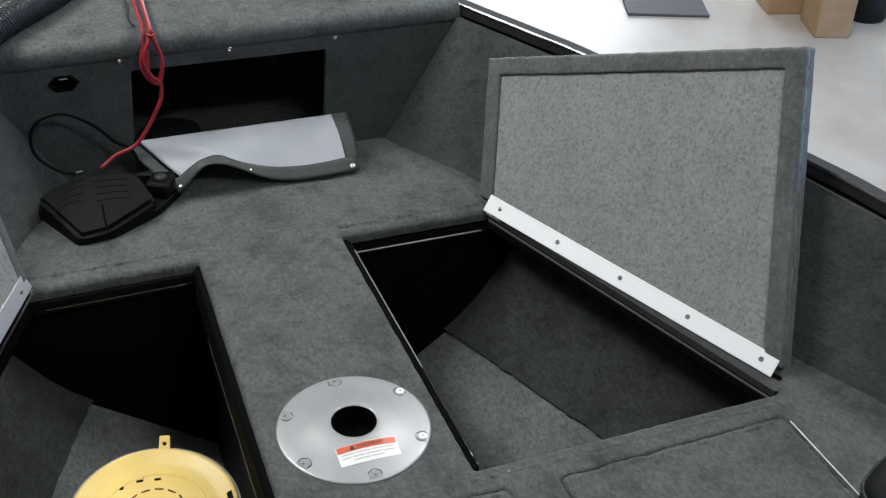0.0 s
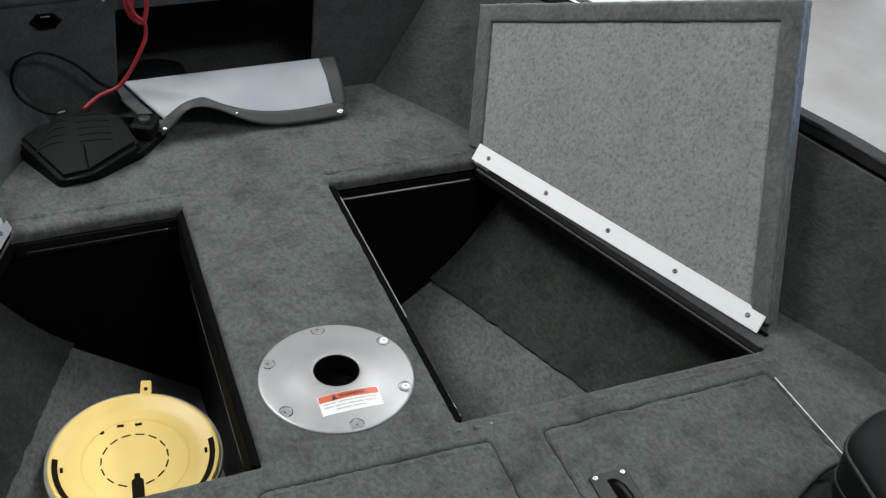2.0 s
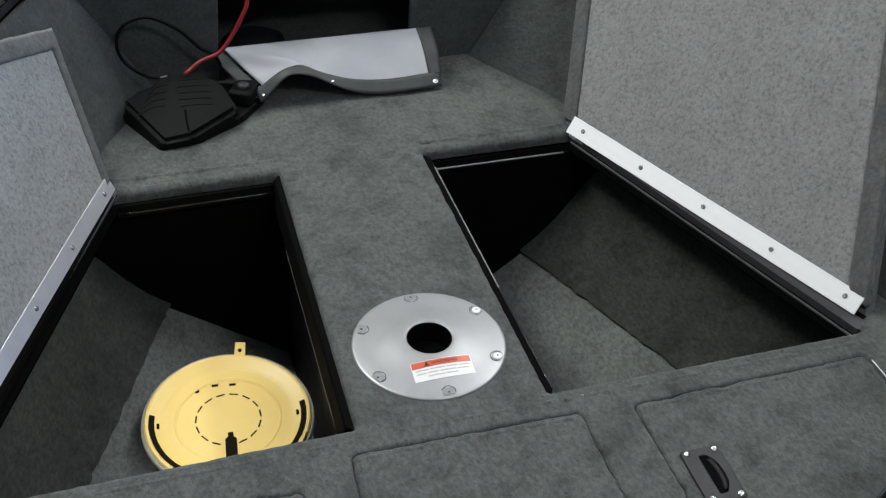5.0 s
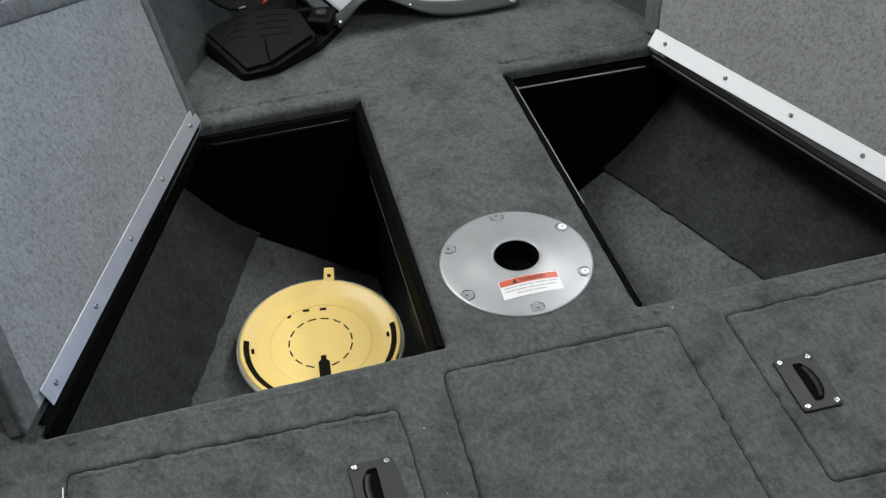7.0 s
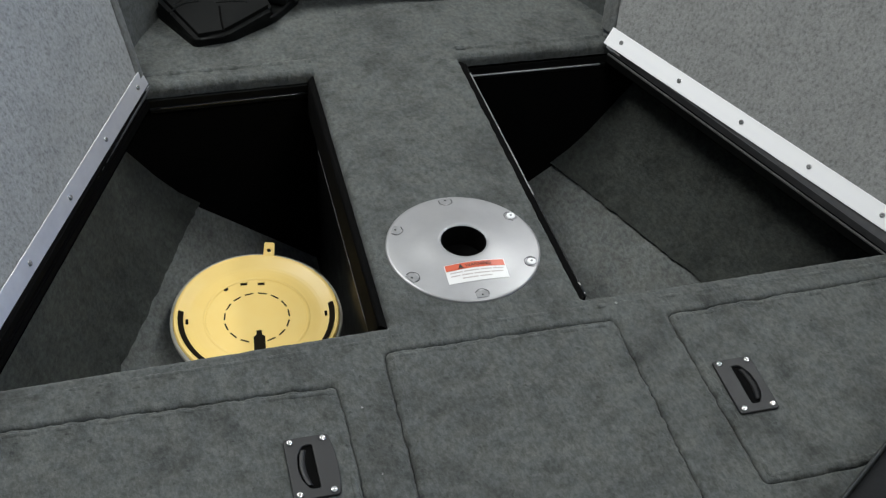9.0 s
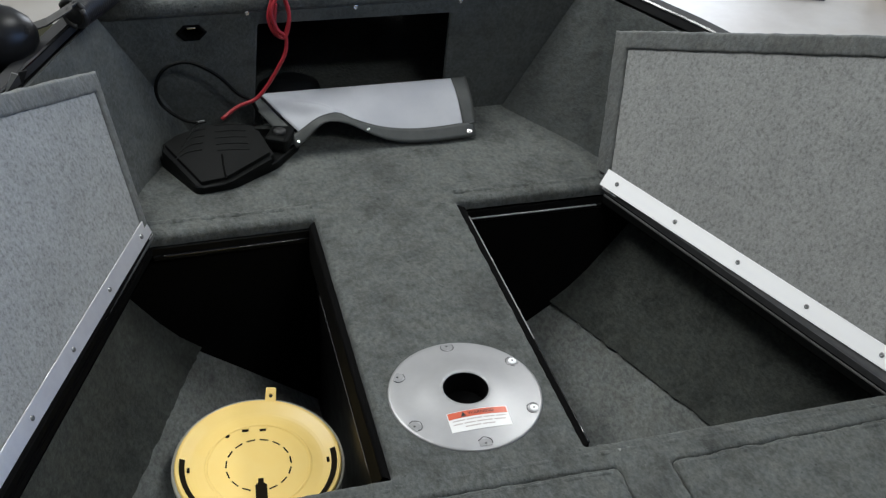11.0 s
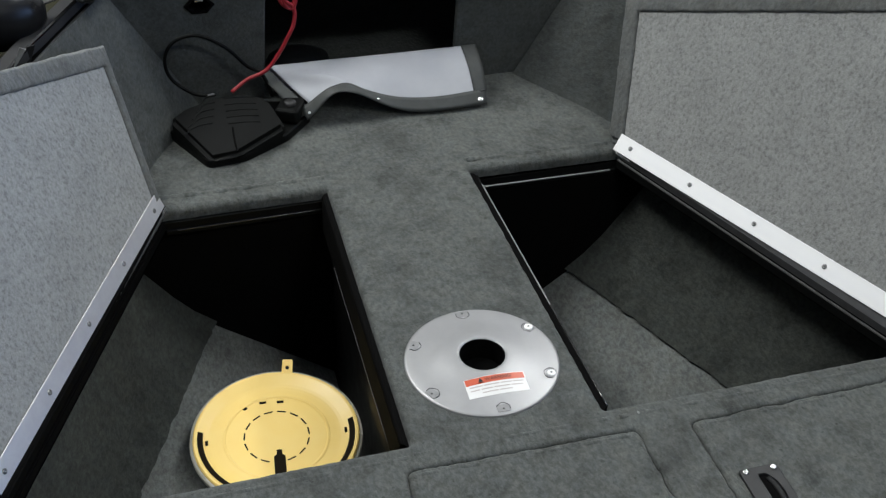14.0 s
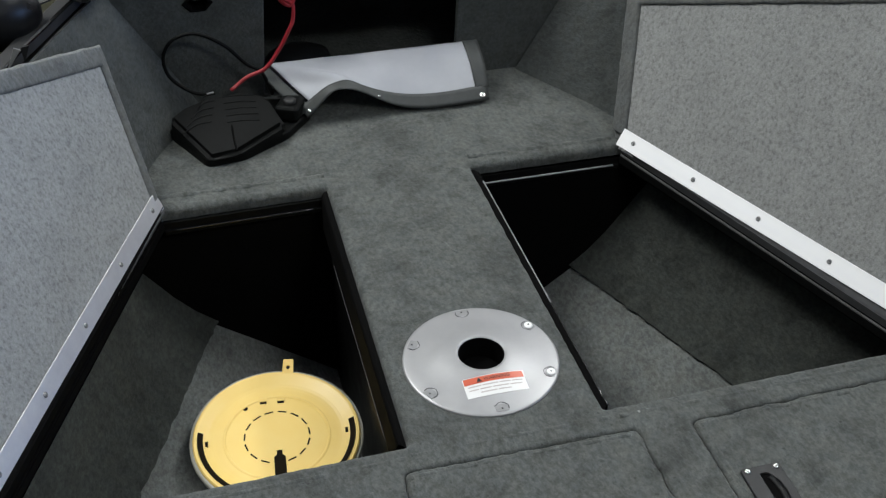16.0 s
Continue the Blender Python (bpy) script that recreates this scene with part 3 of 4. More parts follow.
def well_frame(loop):
    """The black channel round an opening, under the carpet's edge."""
    fr = thing("well_frame", "glossy black metal channel round a storage well", "frame", "well frames")
    lp = loop
    area = sum(a[0] * b[1] - b[0] * a[1] for a, b in zip(lp, lp[1:] + lp[:1]))
    sg = -1 if area > 0 else 1
    ring = [(0.001, -0.0225), (0.007, -0.0225), (0.007, -0.036), (0.0105, -0.038), (0.0105, -0.044), (0.008, -0.046), (0.001, -0.046)]
    cols = [[(*q, z) for q in inset(lp, d * sg)] for d, z in ring]
    low_cols = [[(x, y, max(z, -0.034)) for x, y, z in c] for c in cols]
    for i in range(4):
        k = (i + 1) % 4
        if i == 3:                                   # the wide rounded lip beside the centre strip
            low = -0.046 if loop[0][0] > CX else -0.082
            lip = [(0.0005, -0.022), (0.0005, -0.009), (0.007, -0.0075), (0.0105, -0.009), (0.0125, -0.013), (0.0125, low), (0.0005, low)]
            cc = [[(*q, z) for q in inset(lp, d * sg)] for d, z in lip]
            part("channel", loft([[c[i] for c in cc], [c[k] for c in cc]], closed=True), BLACK_DULL, fr)
            if loop[0][0] < CX:
                p0, p1 = (Vector((*q, low)) for q in (inset(lp, 0.0125 * sg)[i], inset(lp, 0.0125 * sg)[k]))
                part("edge_bead", tube([p0.lerp(p1, 0.12 + 0.70 * t / 20) for t in range(21)], 0.0010, 8), HINGE_DARK, fr, "dull rubber edge", smooth=True)
            if loop[0][0] > CX:
                p0, p1 = (Vector((*q, -0.0095)) for q in (inset(lp, 0.0112 * sg)[i], inset(lp, 0.0112 * sg)[k]))
                part("edge_bead", tube([p0.lerp(p1, t / 20) for t in range(21)], 0.0016, 10), GLOSS_BLACK, fr, "glossy rounded edge that carries the channel's highlight", smooth=True)
                q0, q1 = p0.lerp(p1, 0.38) + Vector((0, 0, 0.0012)), p0.lerp(p1, 0.95) + Vector((0, 0, 0.0012))
                part("trim_strip", tube([q0.lerp(q1, t / 12) for t in range(13)], 0.0011, 8), LIP_GREY, fr, "thin bright metal trim", smooth=True)
            continue
        if i == 0:
            p0, p1 = (Vector((*q, -0.0375)) for q in (inset(lp, 0.0098 * sg)[i], inset(lp, 0.0098 * sg)[k]))
            # to starboard this bead is pale grey, a highlight streak painted as colour
            part("edge_bead", tube([p0.lerp(p1, 0.04 + 0.92 * t / 20) for t in range(21)], 0.0017, 10), LIP_GREY if loop[0][0] > CX else GLOSS_BLACK, fr, "glossy rounded edge that carries the channel's highlight", smooth=True)
        cc = low_cols if i == 1 else cols
        part("channel", loft([[c[i] for c in cc], [c[k] for c in cc]], closed=True), BLACK_DULL if i == 1 else RAIL_BLACK, fr)


well_frame(OPEN_R)
well_frame(OPEN_L)


# ---- the two raised lids ----
def raised_lid(a, b, corners, degrees, side, edge, label, lean=0):
    """A trapezoid lid, hinged from a to b and turned up; corners as it lies when shut: hinge front, free front, free rear, hinge rear."""
    a, b = Vector((*a, 0.004)), Vector((*b, 0.004))
    u = (b - a).normalized()
    inn = Vector((u.y, -u.x, 0)) * side
    th = radians(degrees)
    w = inn * math.cos(th) + Vector((0, 0, math.sin(th)))
    n = (inn * math.sin(th) - Vector((0, 0, math.cos(th))))
    m = Matrix(((u.x, w.x, n.x, a.x), (u.y, w.y, n.y, a.y), (u.z, w.z, n.z, a.z), (0, 0, 0, 1)))
    if m.to_3x3().determinant() < 0:
        m = Matrix(((-u.x, w.x, n.x, a.x), (-u.y, w.y, n.y, a.y), (-u.z, w.z, n.z, a.z), (0, 0, 0, 1)))
        us = -1
    else:
        us = 1
    L = (b - a).length
    def sd(c):
        v = Vector((*c, 0.004)) - a
        return (us * v.dot(u), v.dot(inn))
    q = [sd(c) for c in corners]
    lid = thing("hatch_lid", label, "hatch lid", "raised hatch lids", m=m)
    T = 0.028
    part("panel", slab(fuzzy(rounded(q, 0.006)), -T, 0, 0.005, 3, bevel_low=True), LID_EDGE, lid)
    # the lighter backing between turned-over carpet edges
    e0, e1, e2 = edge
    fa, ra = Vector(q[1]) - Vector(q[0]), Vector(q[2]) - Vector(q[3])
    along = (Vector(q[2]) - Vector(q[1])).normalized()
    low = 0.010
    def at(base, way, d):
        return base + way * ((d - base.y) / way.y)
    f_top = Vector(q[1]) + along * e0 + (fa.normalized() * -e1)
    r_top = Vector(q[2]) - along * e2 + (ra.normalized() * -e1)
    f_low, r_low = at(f_top, fa, low), at(r_top, ra, low)
    # turned-over hem round three sides, proud of the backing
    Q = [Vector(p) for p in q]
    lp = [tuple(p) for p in (at(Q[0], fa, low), Q[1], Q[2], at(Q[3], ra, low), r_low, r_top, f_top, f_low)]
    if sum(c0[0] * c1[1] - c1[0] * c0[1] for c0, c1 in zip(lp, lp[1:] + lp[:1])) < 0:
        lp.reverse()
    part("hem", slab(fuzzy(lp, 0.008, 0.0014), -0.006, 0.0085, 0.0060, 5), LID_EDGE, lid, "darker carpet folded round the lid's edge", smooth=True)
    part("backing", slab([tuple(p) for p in (f_low, r_low, r_top, f_top)], 0.0, 0.0028), LID_FELT, lid, "light grey pebbled backing")
    # piano hinge: starboard gets the lit metal, port the shaded copies
    h = part("hinge_leaf", box(0.0, L, -0.009, 0.025, 0.0055, 0.0075, 0.0006, 1) if us > 0 else box(-L, 0.0, -0.009, 0.025, 0.0055, 0.0075, 0.0006, 1), HINGE_ALU if lean else HINGE_SHADED, lid, "aluminium hinge strip with its side's light put into the colour")
    # lean tips the starboard strip upwards so it catches more light
    h.matrix_basis = pose(0, 0.025, 0.0055) @ pose(0, 0, 0, -lean) @ pose(0, -0.025, -0.0055)
    for k in range(5):
        screw(h, pose(us * (0.034 + (L - 0.062) * k / 4), 0.009, 0.0075), 0.0042, mat=ALU_DARK)
    # the port barrel's shade is put into dark metal
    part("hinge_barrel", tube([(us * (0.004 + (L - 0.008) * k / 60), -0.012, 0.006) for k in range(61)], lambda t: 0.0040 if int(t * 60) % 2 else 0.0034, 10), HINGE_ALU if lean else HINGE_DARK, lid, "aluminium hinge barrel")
    return lid


raised_lid((0.571, 0.639), (0.827, 0.044), [(0.566, 0.661), (0.289, 0.632), (0.312, -0.006), (0.840, 0.034)], 109.5, 1, (0.033, 0.034, 0.035),
           "raised grey carpeted storage lid with pebbled backing and hinge strip", lean=17)
raised_lid((-0.283, 0.639), (-0.543, 0.041), [(-0.283, 0.637), (0.0, 0.626), (-0.030, -0.020), (-0.562, -0.020)], 114, -1, (0.018, 0.035, 0.038),
           "raised grey carpeted storage lid with a bluish sheen and hinge strip")


def hinge_channel(a, b, side, light, ha, hb):
    """The fixed half of a hinge: a ribbed aluminium channel from a to b let into the deck's edge, with a strip back to the hinge line."""
    a, b = Vector((*a, 0)), Vector((*b, 0))
    u = (b - a).normalized()
    inn = Vector((u.y, -u.x, 0)) * side
    h = thing("hinge_channel", "ribbed aluminium channel under a lid hinge", "hinge", "hinge channels")
    ribs = ((0.002, 0.0065, -0.012, 0.0012, HINGE_DARK if light is HINGE_GREY else light, "fixed_leaf"), (0.002, 0.004, -0.0165, -0.0122, BLACK_DULL, "groove"), (0.002, 0.0075, -0.019, -0.0167, BEAD_GREY if light is HINGE_GREY else BLACK_DULL, "lower_rib"), (0.002, 0.009, -0.034, -0.0192, RAIL_BLACK if light is HINGE_GREY else BLACK_DULL, "skirt"))
    for d0, d1, z0, z1, mat, nm in ribs:
        rows = [[p + inn * d + Vector((0, 0, z)) for d, z in ((d0, z0), (d1, z0), (d1, z1), (d0, z1))] for p in (a + u * 0.006, b - u * 0.004)]
        part(nm, loft(rows, closed=True), mat, h)
    ha, hb = Vector((*ha, 0)), Vector((*hb, 0))
    z = Vector((0, 0, 0.0012))
    # dull black strip painting the shadow line below the hinge
    part("gap_shade", loft([[p + z, p + inn * 0.0105 + z] for p in (ha, hb)], thick=0.001), BLACK_DULL, h)
    if (hb - b).length > 0.02:
        part("top_strip", loft([[p + inn * 0.0108 + z, q + inn * 0.003 + z] for p, q in ((ha.lerp(hb, 0.25), a.lerp(b, 0.25)), (hb, b))], thick=0.001), light, h)


HINGE_GREY = varied("hinge_grey_aluminium", (0.050, 0.050, 0.052), (0.07, 0.07, 0.072), 50, (0.4, 0.5), metal=0.3)
hinge_channel(OPEN_R[1], OPEN_R[2], 1, HINGE_GREY, (0.571, 0.639), (0.830, 0.030))
hinge_channel(OPEN_L[1], OPEN_L[2], -1, BLACK_DULL, (-0.283, 0.639), (-0.556, 0.010))


# ---- hatches in the rear deck ----
def hatch(loop, label):
    h = thing("deck_hatch", label, "hatch", "closed deck hatches")
    lp = grown(fuzzy(rounded(loop, 0.012), 0.005, 0.0030), -0.0006)
    part("panel", carpeted(lp, [], -0.022, 0.0004, 0.0062), DECK, h)
    part("carpet_edge", lumpy(grown(fuzzy(rounded(loop, 0.016), 0.005, 0.001), -0.0105), 0.0046, 0.0024, True), DECK, h, "carpet bulging along the hatch's turned edge", smooth=True)
    return h


def latch(parent, cx, cy, turn, flip):
    """A flush black slam latch: a bowed plate with a crescent finger recess, paddle and four screws."""
    bow = 0.0045 if flip < 0 else 0.0005
    slot = rounded([(flip * x, y) for x, y in ((-0.006, -0.034), (0.006, -0.033), (0.0145, -0.018), (0.0165, 0.0), (0.0145, 0.018), (0.006, 0.033), (-0.006, 0.034))], 0.0035, 3)
    rim = rounded([(flip * x, y) for x, y in ((0.0285, -0.047), (0.0285, 0.047), (-0.0285, 0.047), (-0.0285 - bow * 0.8, 0.024), (-0.0285 - bow, 0.0), (-0.0285 - bow * 0.8, -0.024), (-0.0285, -0.047))], 0.005, 3)
    la = part("latch", slab(rim, 0, 0.0038, 0.0013, 3, holes=[slot]), LATCH_BLACK, parent, "black flush latch with a crescent finger recess")
    la.matrix_basis = pose(cx, cy, 0.0006, 0, 0, turn)
    # near-black sheet under the opening paints the shade of a deep cup
    part("finger_cup_shade", box(-0.0185, 0.0185, -0.037, 0.037, 0.0002, 0.0006), BLACK_DULL, la)
    rows = [[(flip * (0.0142 - 0.011 * (y / 0.030) ** 2 * 0.6), y, 0.0030), (flip * (0.0108 - 0.011 * (y / 0.030) ** 2 * 0.6), y, 0.0024), (flip * (0.0070 - 0.011 * (y / 0.030) ** 2 * 0.5), y, 0.0009)] for y in [-0.027 + 0.054 * k / 14 for k in range(15)]]
    # the left paddle takes a lighter black as if lit, the right a darker one
    part("paddle", loft(rows, thick=0.0005), LATCH_BLACK if flip < 0 else BLACK_PLASTIC, la, smooth=True)
    for sx in (-1, 1):
        for sy in (-1, 1):
            screw(la, pose(0.0208 * sx, 0.0400 * sy, 0.0036), 0.0047)


hl = hatch(HATCH_L, "closed dark grey carpeted hatch with a black latch")
hm = hatch(HATCH_M, "closed dark grey carpeted centre hatch without a latch")
hr = hatch(HATCH_R, "closed dark grey carpeted hatch with latch and aluminium edge")
latch(hl, -0.1465, -0.2180, 0, -1)
latch(hr, 0.4455, -0.2035, 0, 1)
part("edge_strip", box(-0.0005, 0.0005, -0.17, 0.0, 0, 0.0020, m=pose(0.7830, -0.059, 0.0002, 0, 0, 2)), ALU, hr, "thin bright aluminium edge")
part("edge_strip", box(-0.0005, 0.0005, -0.2, 0.0, 0, 0.0016, m=pose(-0.5265, -0.105, 0.0002, 0, 0, -1)), ALU, hl, "thin bright aluminium edge")

# ---- the seat base plate in the centre strip ----
sp = thing("seat_base_plate", "round grey metal seat pedestal base with a dark socket", "seat base", m=pose(*PLATE, 0.0))
part("plate", lathe([(0.116, 0.0), (0.1157, 0.0018), (0.1145, 0.0030), (0.112, 0.0037), (0.096, 0.0050), (0.078, 0.0075), (0.060, 0.0115), (0.046, 0.0143), (0.0380, 0.0151), (0.0345, 0.0151), (0.0340, 0.0138)], 96), GREY_PAINT, sp, smooth=True)
part("socket", lathe([(0.0341, 0.0141), (0.0330, 0.0060), (0.0325, -0.05), (0.032, -0.10), (0, -0.10)], 40), BLACK_DULL, sp, "black plastic socket for the seat post", smooth=True)
for k in range(6):
    a = radians(90 - 60 * k)
    m = pose(0.1045 * math.cos(a), 0.1045 * math.sin(a), 0.0043, 0, 0, math.degrees(a) - 90)
    # a thin darker plate paints the shade inside the stamped pocket
    pk = part("screw_pocket", slab(rounded([(-0.0095, 0.006), (-0.0095, -0.005), (0, -0.011), (0.0095, -0.005), (0.0095, 0.006)], 0.002), 0, 0.0006, 0.0003, 1), POCKET_SHADE, sp, "screw pocket, its recess shade put into darker grey")
    pk.matrix_basis = m
    # a dark tube draws the shadow along the pocket's step
    edge = [(-0.0095, 0.0025), (-0.0095, -0.0050), (0, -0.0110), (0.0095, -0.0050), (0.0095, 0.0025)]
    part("pocket_edge", tube(spline([(x, y, 0.0006) for x, y in edge[:4 if k % 2 else 5]], 3), 0.0008, 6), POCKET_LINE, pk, "dark tube painting the pocket's shadowed step", smooth=True)
    if k in (1, 2):
        part("washer", lathe([(0.0066, 0), (0.0064, 0.0012), (0.0040, 0.0016), (0, 0.0016)], 20, m=pose(0, 0, 0.0006)), ALU, pk, "bright round washer", smooth=True)
        screw(pk, pose(0, 0, 0.0021), 0.0018, mat=ALU_DARK)
    else:
        screw(pk, pose(0, 0.001, 0.0007), 0.0016, mat=POCKET_LINE)


def dome(x, y):
    r = math.hypot(x, y)
    pts = [(0.0345, 0.0151), (0.0380, 0.0151), (0.046, 0.0143), (0.060, 0.0115), (0.078, 0.0075), (0.096, 0.0050), (0.112, 0.0037)]
    for (r0, z0), (r1, z1) in zip(pts, pts[1:]):
        if r <= r1:
            return z0 + (z1 - z0) * (r - r0) / (r1 - r0)
    return 0.004


def sticker(x0, x1, y0, y1, lift, n=16):
    rows = [[(x0 + (x1 - x0) * i / n, y0 + (y1 - y0) * k / 8, dome(x0 + (x1 - x0) * i / n, y0 + (y1 - y0) * k / 8) + lift) for k in range(9)] for i in range(n + 1)]
    return loft(rows)


LX, LY = 0.003, -0.064
lab = part("warning_label", sticker(LX - 0.0455, LX + 0.0455, LY - 0.0150, LY + 0.0185, 0.0006), LABEL_WHITE, sp, "white and orange-red warning sticker", smooth=True)
part("header", sticker(LX - 0.0445, LX + 0.0445, LY + 0.0072, LY + 0.0178, 0.0009), LABEL_RED, lab, "orange-red header band", smooth=True)
zt = dome(LX, LY + 0.012) + 0.0016
tri = bmesh.new()
tri.faces.new([tri.verts.new(p) for p in ((LX - 0.026, LY + 0.0085, zt - 0.0006), (LX - 0.018, LY + 0.0085, zt - 0.0006), (LX - 0.022, LY + 0.0165, zt))])
part("triangle", tri, INK, lab)
txt = bpy.data.curves.new("word", "FONT")
txt.body, txt.size, txt.align_x, txt.align_y, txt.extrude = "WARNING", 0.0082, "LEFT", "CENTER", 0.00005
txt.materials.append(INK)
to = new("word", txt)
to.parent = lab
to.matrix_basis = pose(LX - 0.0155, LY + 0.0122, zt - 0.0002, 8, 0, 0)
for row, spans in enumerate([[(-0.040, -0.021), (-0.019, 0.004), (0.006, 0.023), (0.025, 0.041)], [(-0.040, -0.026), (-0.024, -0.007), (-0.005, 0.019), (0.021, 0.039)], [(-0.024, 0.0), (0.002, 0.021)]]):
    for x0, x1 in spans:
        part("print_line", sticker(LX + x0, LX + x1, LY + 0.0022 - row * 0.0056, LY + 0.0040 - row * 0.0056, 0.0009, 4), INK_GREY, lab)

# ---- the yellow-lidded tub in the open well ----
tub = thing("storage_tub", "round tub with a slotted yellow plastic lid in the well", "tub", m=pose(-0.149, 0.299, -0.252) @ pose(0, 0, 0, 2.5, 0, -6) @ Matrix.Diagonal((1.115, 1.145, 1.13, 1)))
part("body", lathe([(0, -0.066), (0.085, -0.066), (0.100, -0.060), (0.118, -0.012), (0.127, -0.010), (0.1285, -0.004), (0.1275, 0.001), (0.121, 0.0)], 64), CLEAR_GREY, tub, "milky grey plastic tub body", smooth=True)
lid = part("lid", lathe([(0.1235, -0.004), (0.1235, 0.003), (0.1215, 0.0052), (0.1180, 0.0052), (0.1160, 0.0044), (0.1010, -0.0006), (0.0960, -0.0016), (0.0900, -0.0020), (0.0800, -0.0020), (0.0785, -0.0013), (0.0765, -0.0013), (0.0750, -0.0025), (0.0, -0.0025)], 96), YELLOW, tub, "dished yellow plastic lid")
for k in range(15):
    a = 2 * math.pi * (k + 0.25) / 15
    if abs(a - 1.5 * math.pi) < 0.3:
        continue
    bm = box(-0.0066, 0.0066, -0.0011, 0.0011, 0, 0.0006)
    o = part("slot", bm, SLOT, lid)
    o.matrix_basis = pose(0.048 * math.cos(a), 0.048 * math.sin(a), -0.0027, 0, 0, math.degrees(a) + 90)
for x, y, w in ((-0.045, 0.060, 0.0065), (-0.0175, 0.068, 0.010), (0.009, 0.0665, 0.010)):
    if w < 0.008:
        o = part("slot", lathe([(w * 0.6, 0), (w * 0.6, 0.0006), (0, 0.0006)], 12), SLOT, lid)
    else:
        o = part("slot", box(-w / 2, w / 2, -0.002, 0.002, 0, 0.0006), SLOT, lid)
        bk = part("slot_lip", box(-w / 2 - 0.001, w / 2 + 0.001, 0.002, 0.0075, 0, 0.0016, 0.0005, 1), YELLOW, lid)
        bk.matrix_basis = pose(x, y, -0.0027)
    o.matrix_basis = pose(x, y, -0.0025)
o = part("latch_slot", slab(rounded([(-0.0085, -0.05), (0.0085, -0.05), (0.0085, -0.012), (0.004, -0.008), (0.004, 0.0), (-0.004, 0.0), (-0.004, -0.008), (-0.0085, -0.012)], 0.001), 0, 0.001), SLOT, lid)
o.matrix_basis = pose(0.002, -0.026, -0.0025)
for s in (-1, 1):
    rows = []
    for k in range(13):
        a = radians(270 + s * (18 + 80 * k / 12))
        rows.append([((r) * math.cos(a), r * math.sin(a), z) for r, z in ((0.1085, 0.0026), (0.1165, 0.0056))])
    part("rim_slot", loft(rows, thick=0.0006), SLOT, lid)
    hk = part("catch", box(-0.002, 0.002, -0.004, 0.004, 0, 0.003, 0.0008), SLOT, lid)
    a = radians(270 + s * 88)
    hk.matrix_basis = pose(0.103 * math.cos(a), 0.103 * math.sin(a), 0.0)
tb = part("lifting_tab", slab(rounded([(-0.009, 0.0), (0.009, 0.0), (0.008, 0.026), (-0.008, 0.026)], 0.002), 0, 0.004, 0.001, 2, holes=[[(0.003 * math.cos(k * math.pi / 4), 0.013 + 0.003 * math.sin(k * math.pi / 4)) for k in range(8)]]), YELLOW, lid)
tb.matrix_basis = pose(0.023, 0.116, 0.0, 28, 0, -8)

crumb = box(-0.0016, 0.0016, -0.0012, 0.0012, -0.0003, 0.0016, 0.0005, 1, m=pose(0.6605, 0.280, -0.2480, 0, -38, 25))
tagged(part("crumb", crumb, LABEL_WHITE), "tiny pale crumb lying on the dark well carpet", "crumb")

# ---- the foot pedal on the bow deck ----
ped = thing("foot_pedal", "black plastic trolling motor foot pedal on the deck", "foot pedal")
part("base", slab(rounded([(-0.247, 0.858), (-0.187, 0.737), (-0.118, 0.746), (-0.032, 0.798), (0.025, 0.864), (0.000, 0.914), (-0.057, 0.929), (-0.137, 0.933)], 0.012), 0.0, 0.016, 0.004, 3), PEDAL_BLACK, ped, smooth=False)
tread = [(-0.243, 0.838), (-0.182, 0.735), (-0.130, 0.741), (-0.036, 0.792), (-0.060, 0.866), (-0.102, 0.882), (-0.160, 0.879), (-0.216, 0.860)]


def tread_z(y):
    return 0.022 + 0.31 * (y - 0.735)


bm = bmesh.new()
tv = [bm.verts.new((x, y, tread_z(y))) for x, y in tread]
bv = [bm.verts.new((x, y, 0.012)) for x, y in tread]
bm.faces.new(tv)
for i in range(len(tv)):
    k = (i + 1) % len(tv)
    bm.faces.new((tv[i], tv[k], bv[k], bv[i]))
bm.faces.new(list(reversed(bv)))
bmesh.ops.bevel(bm, geom=[e for e in bm.edges if max(v.co.z for v in e.verts) > 0.0125], offset=0.008, segments=4, affect="EDGES")
for f in bm.faces:
    f.smooth = f.calc_area() < 2.5e-4
part("treadle", bm, PEDAL_BLACK, ped)
for k in range(5):
    y = 0.796 + 0.016 * k
    pts = [(-0.222 + 0.010 * k, y), (-0.196 + 0.006 * k, y + 0.016), (-0.168 + 0.004 * k, y + 0.020)]
    part("grip_rib", tube(spline([(x, v, tread_z(v) - 0.0002) for x, v in pts], 5), 0.0017, 6), PEDAL_BLACK, ped)
for k in range(5):
    y = 0.806 + 0.015 * k
    part("grip_rib", tube([(x, v, tread_z(v) - 0.0002) for x, v in ((-0.140, y + 0.004), (-0.110, y + 0.004), (-0.082, y))], 0.0016, 6), PEDAL_BLACK, ped)
part("seam", tube(spline([(x, v, tread_z(v)) for x, v in ((-0.133, 0.800), (-0.134, 0.772), (-0.133, 0.744))], 6), 0.0019, 6), BLACK_DULL, ped)
part("side_switch", box(-0.023, 0.023, -0.034, 0.034, 0, 0.030, 0.008, 3, m=pose(-0.014, 0.862, 0.016, 0, 0, -28)), PEDAL_BLACK, ped)
part("momentary_button", lathe([(0.012, 0), (0.012, 0.005), (0.009, 0.008), (0, 0.008)], 20, m=pose(-0.018, 0.852, 0.046)), BLACK_RUBBER, ped, smooth=True)
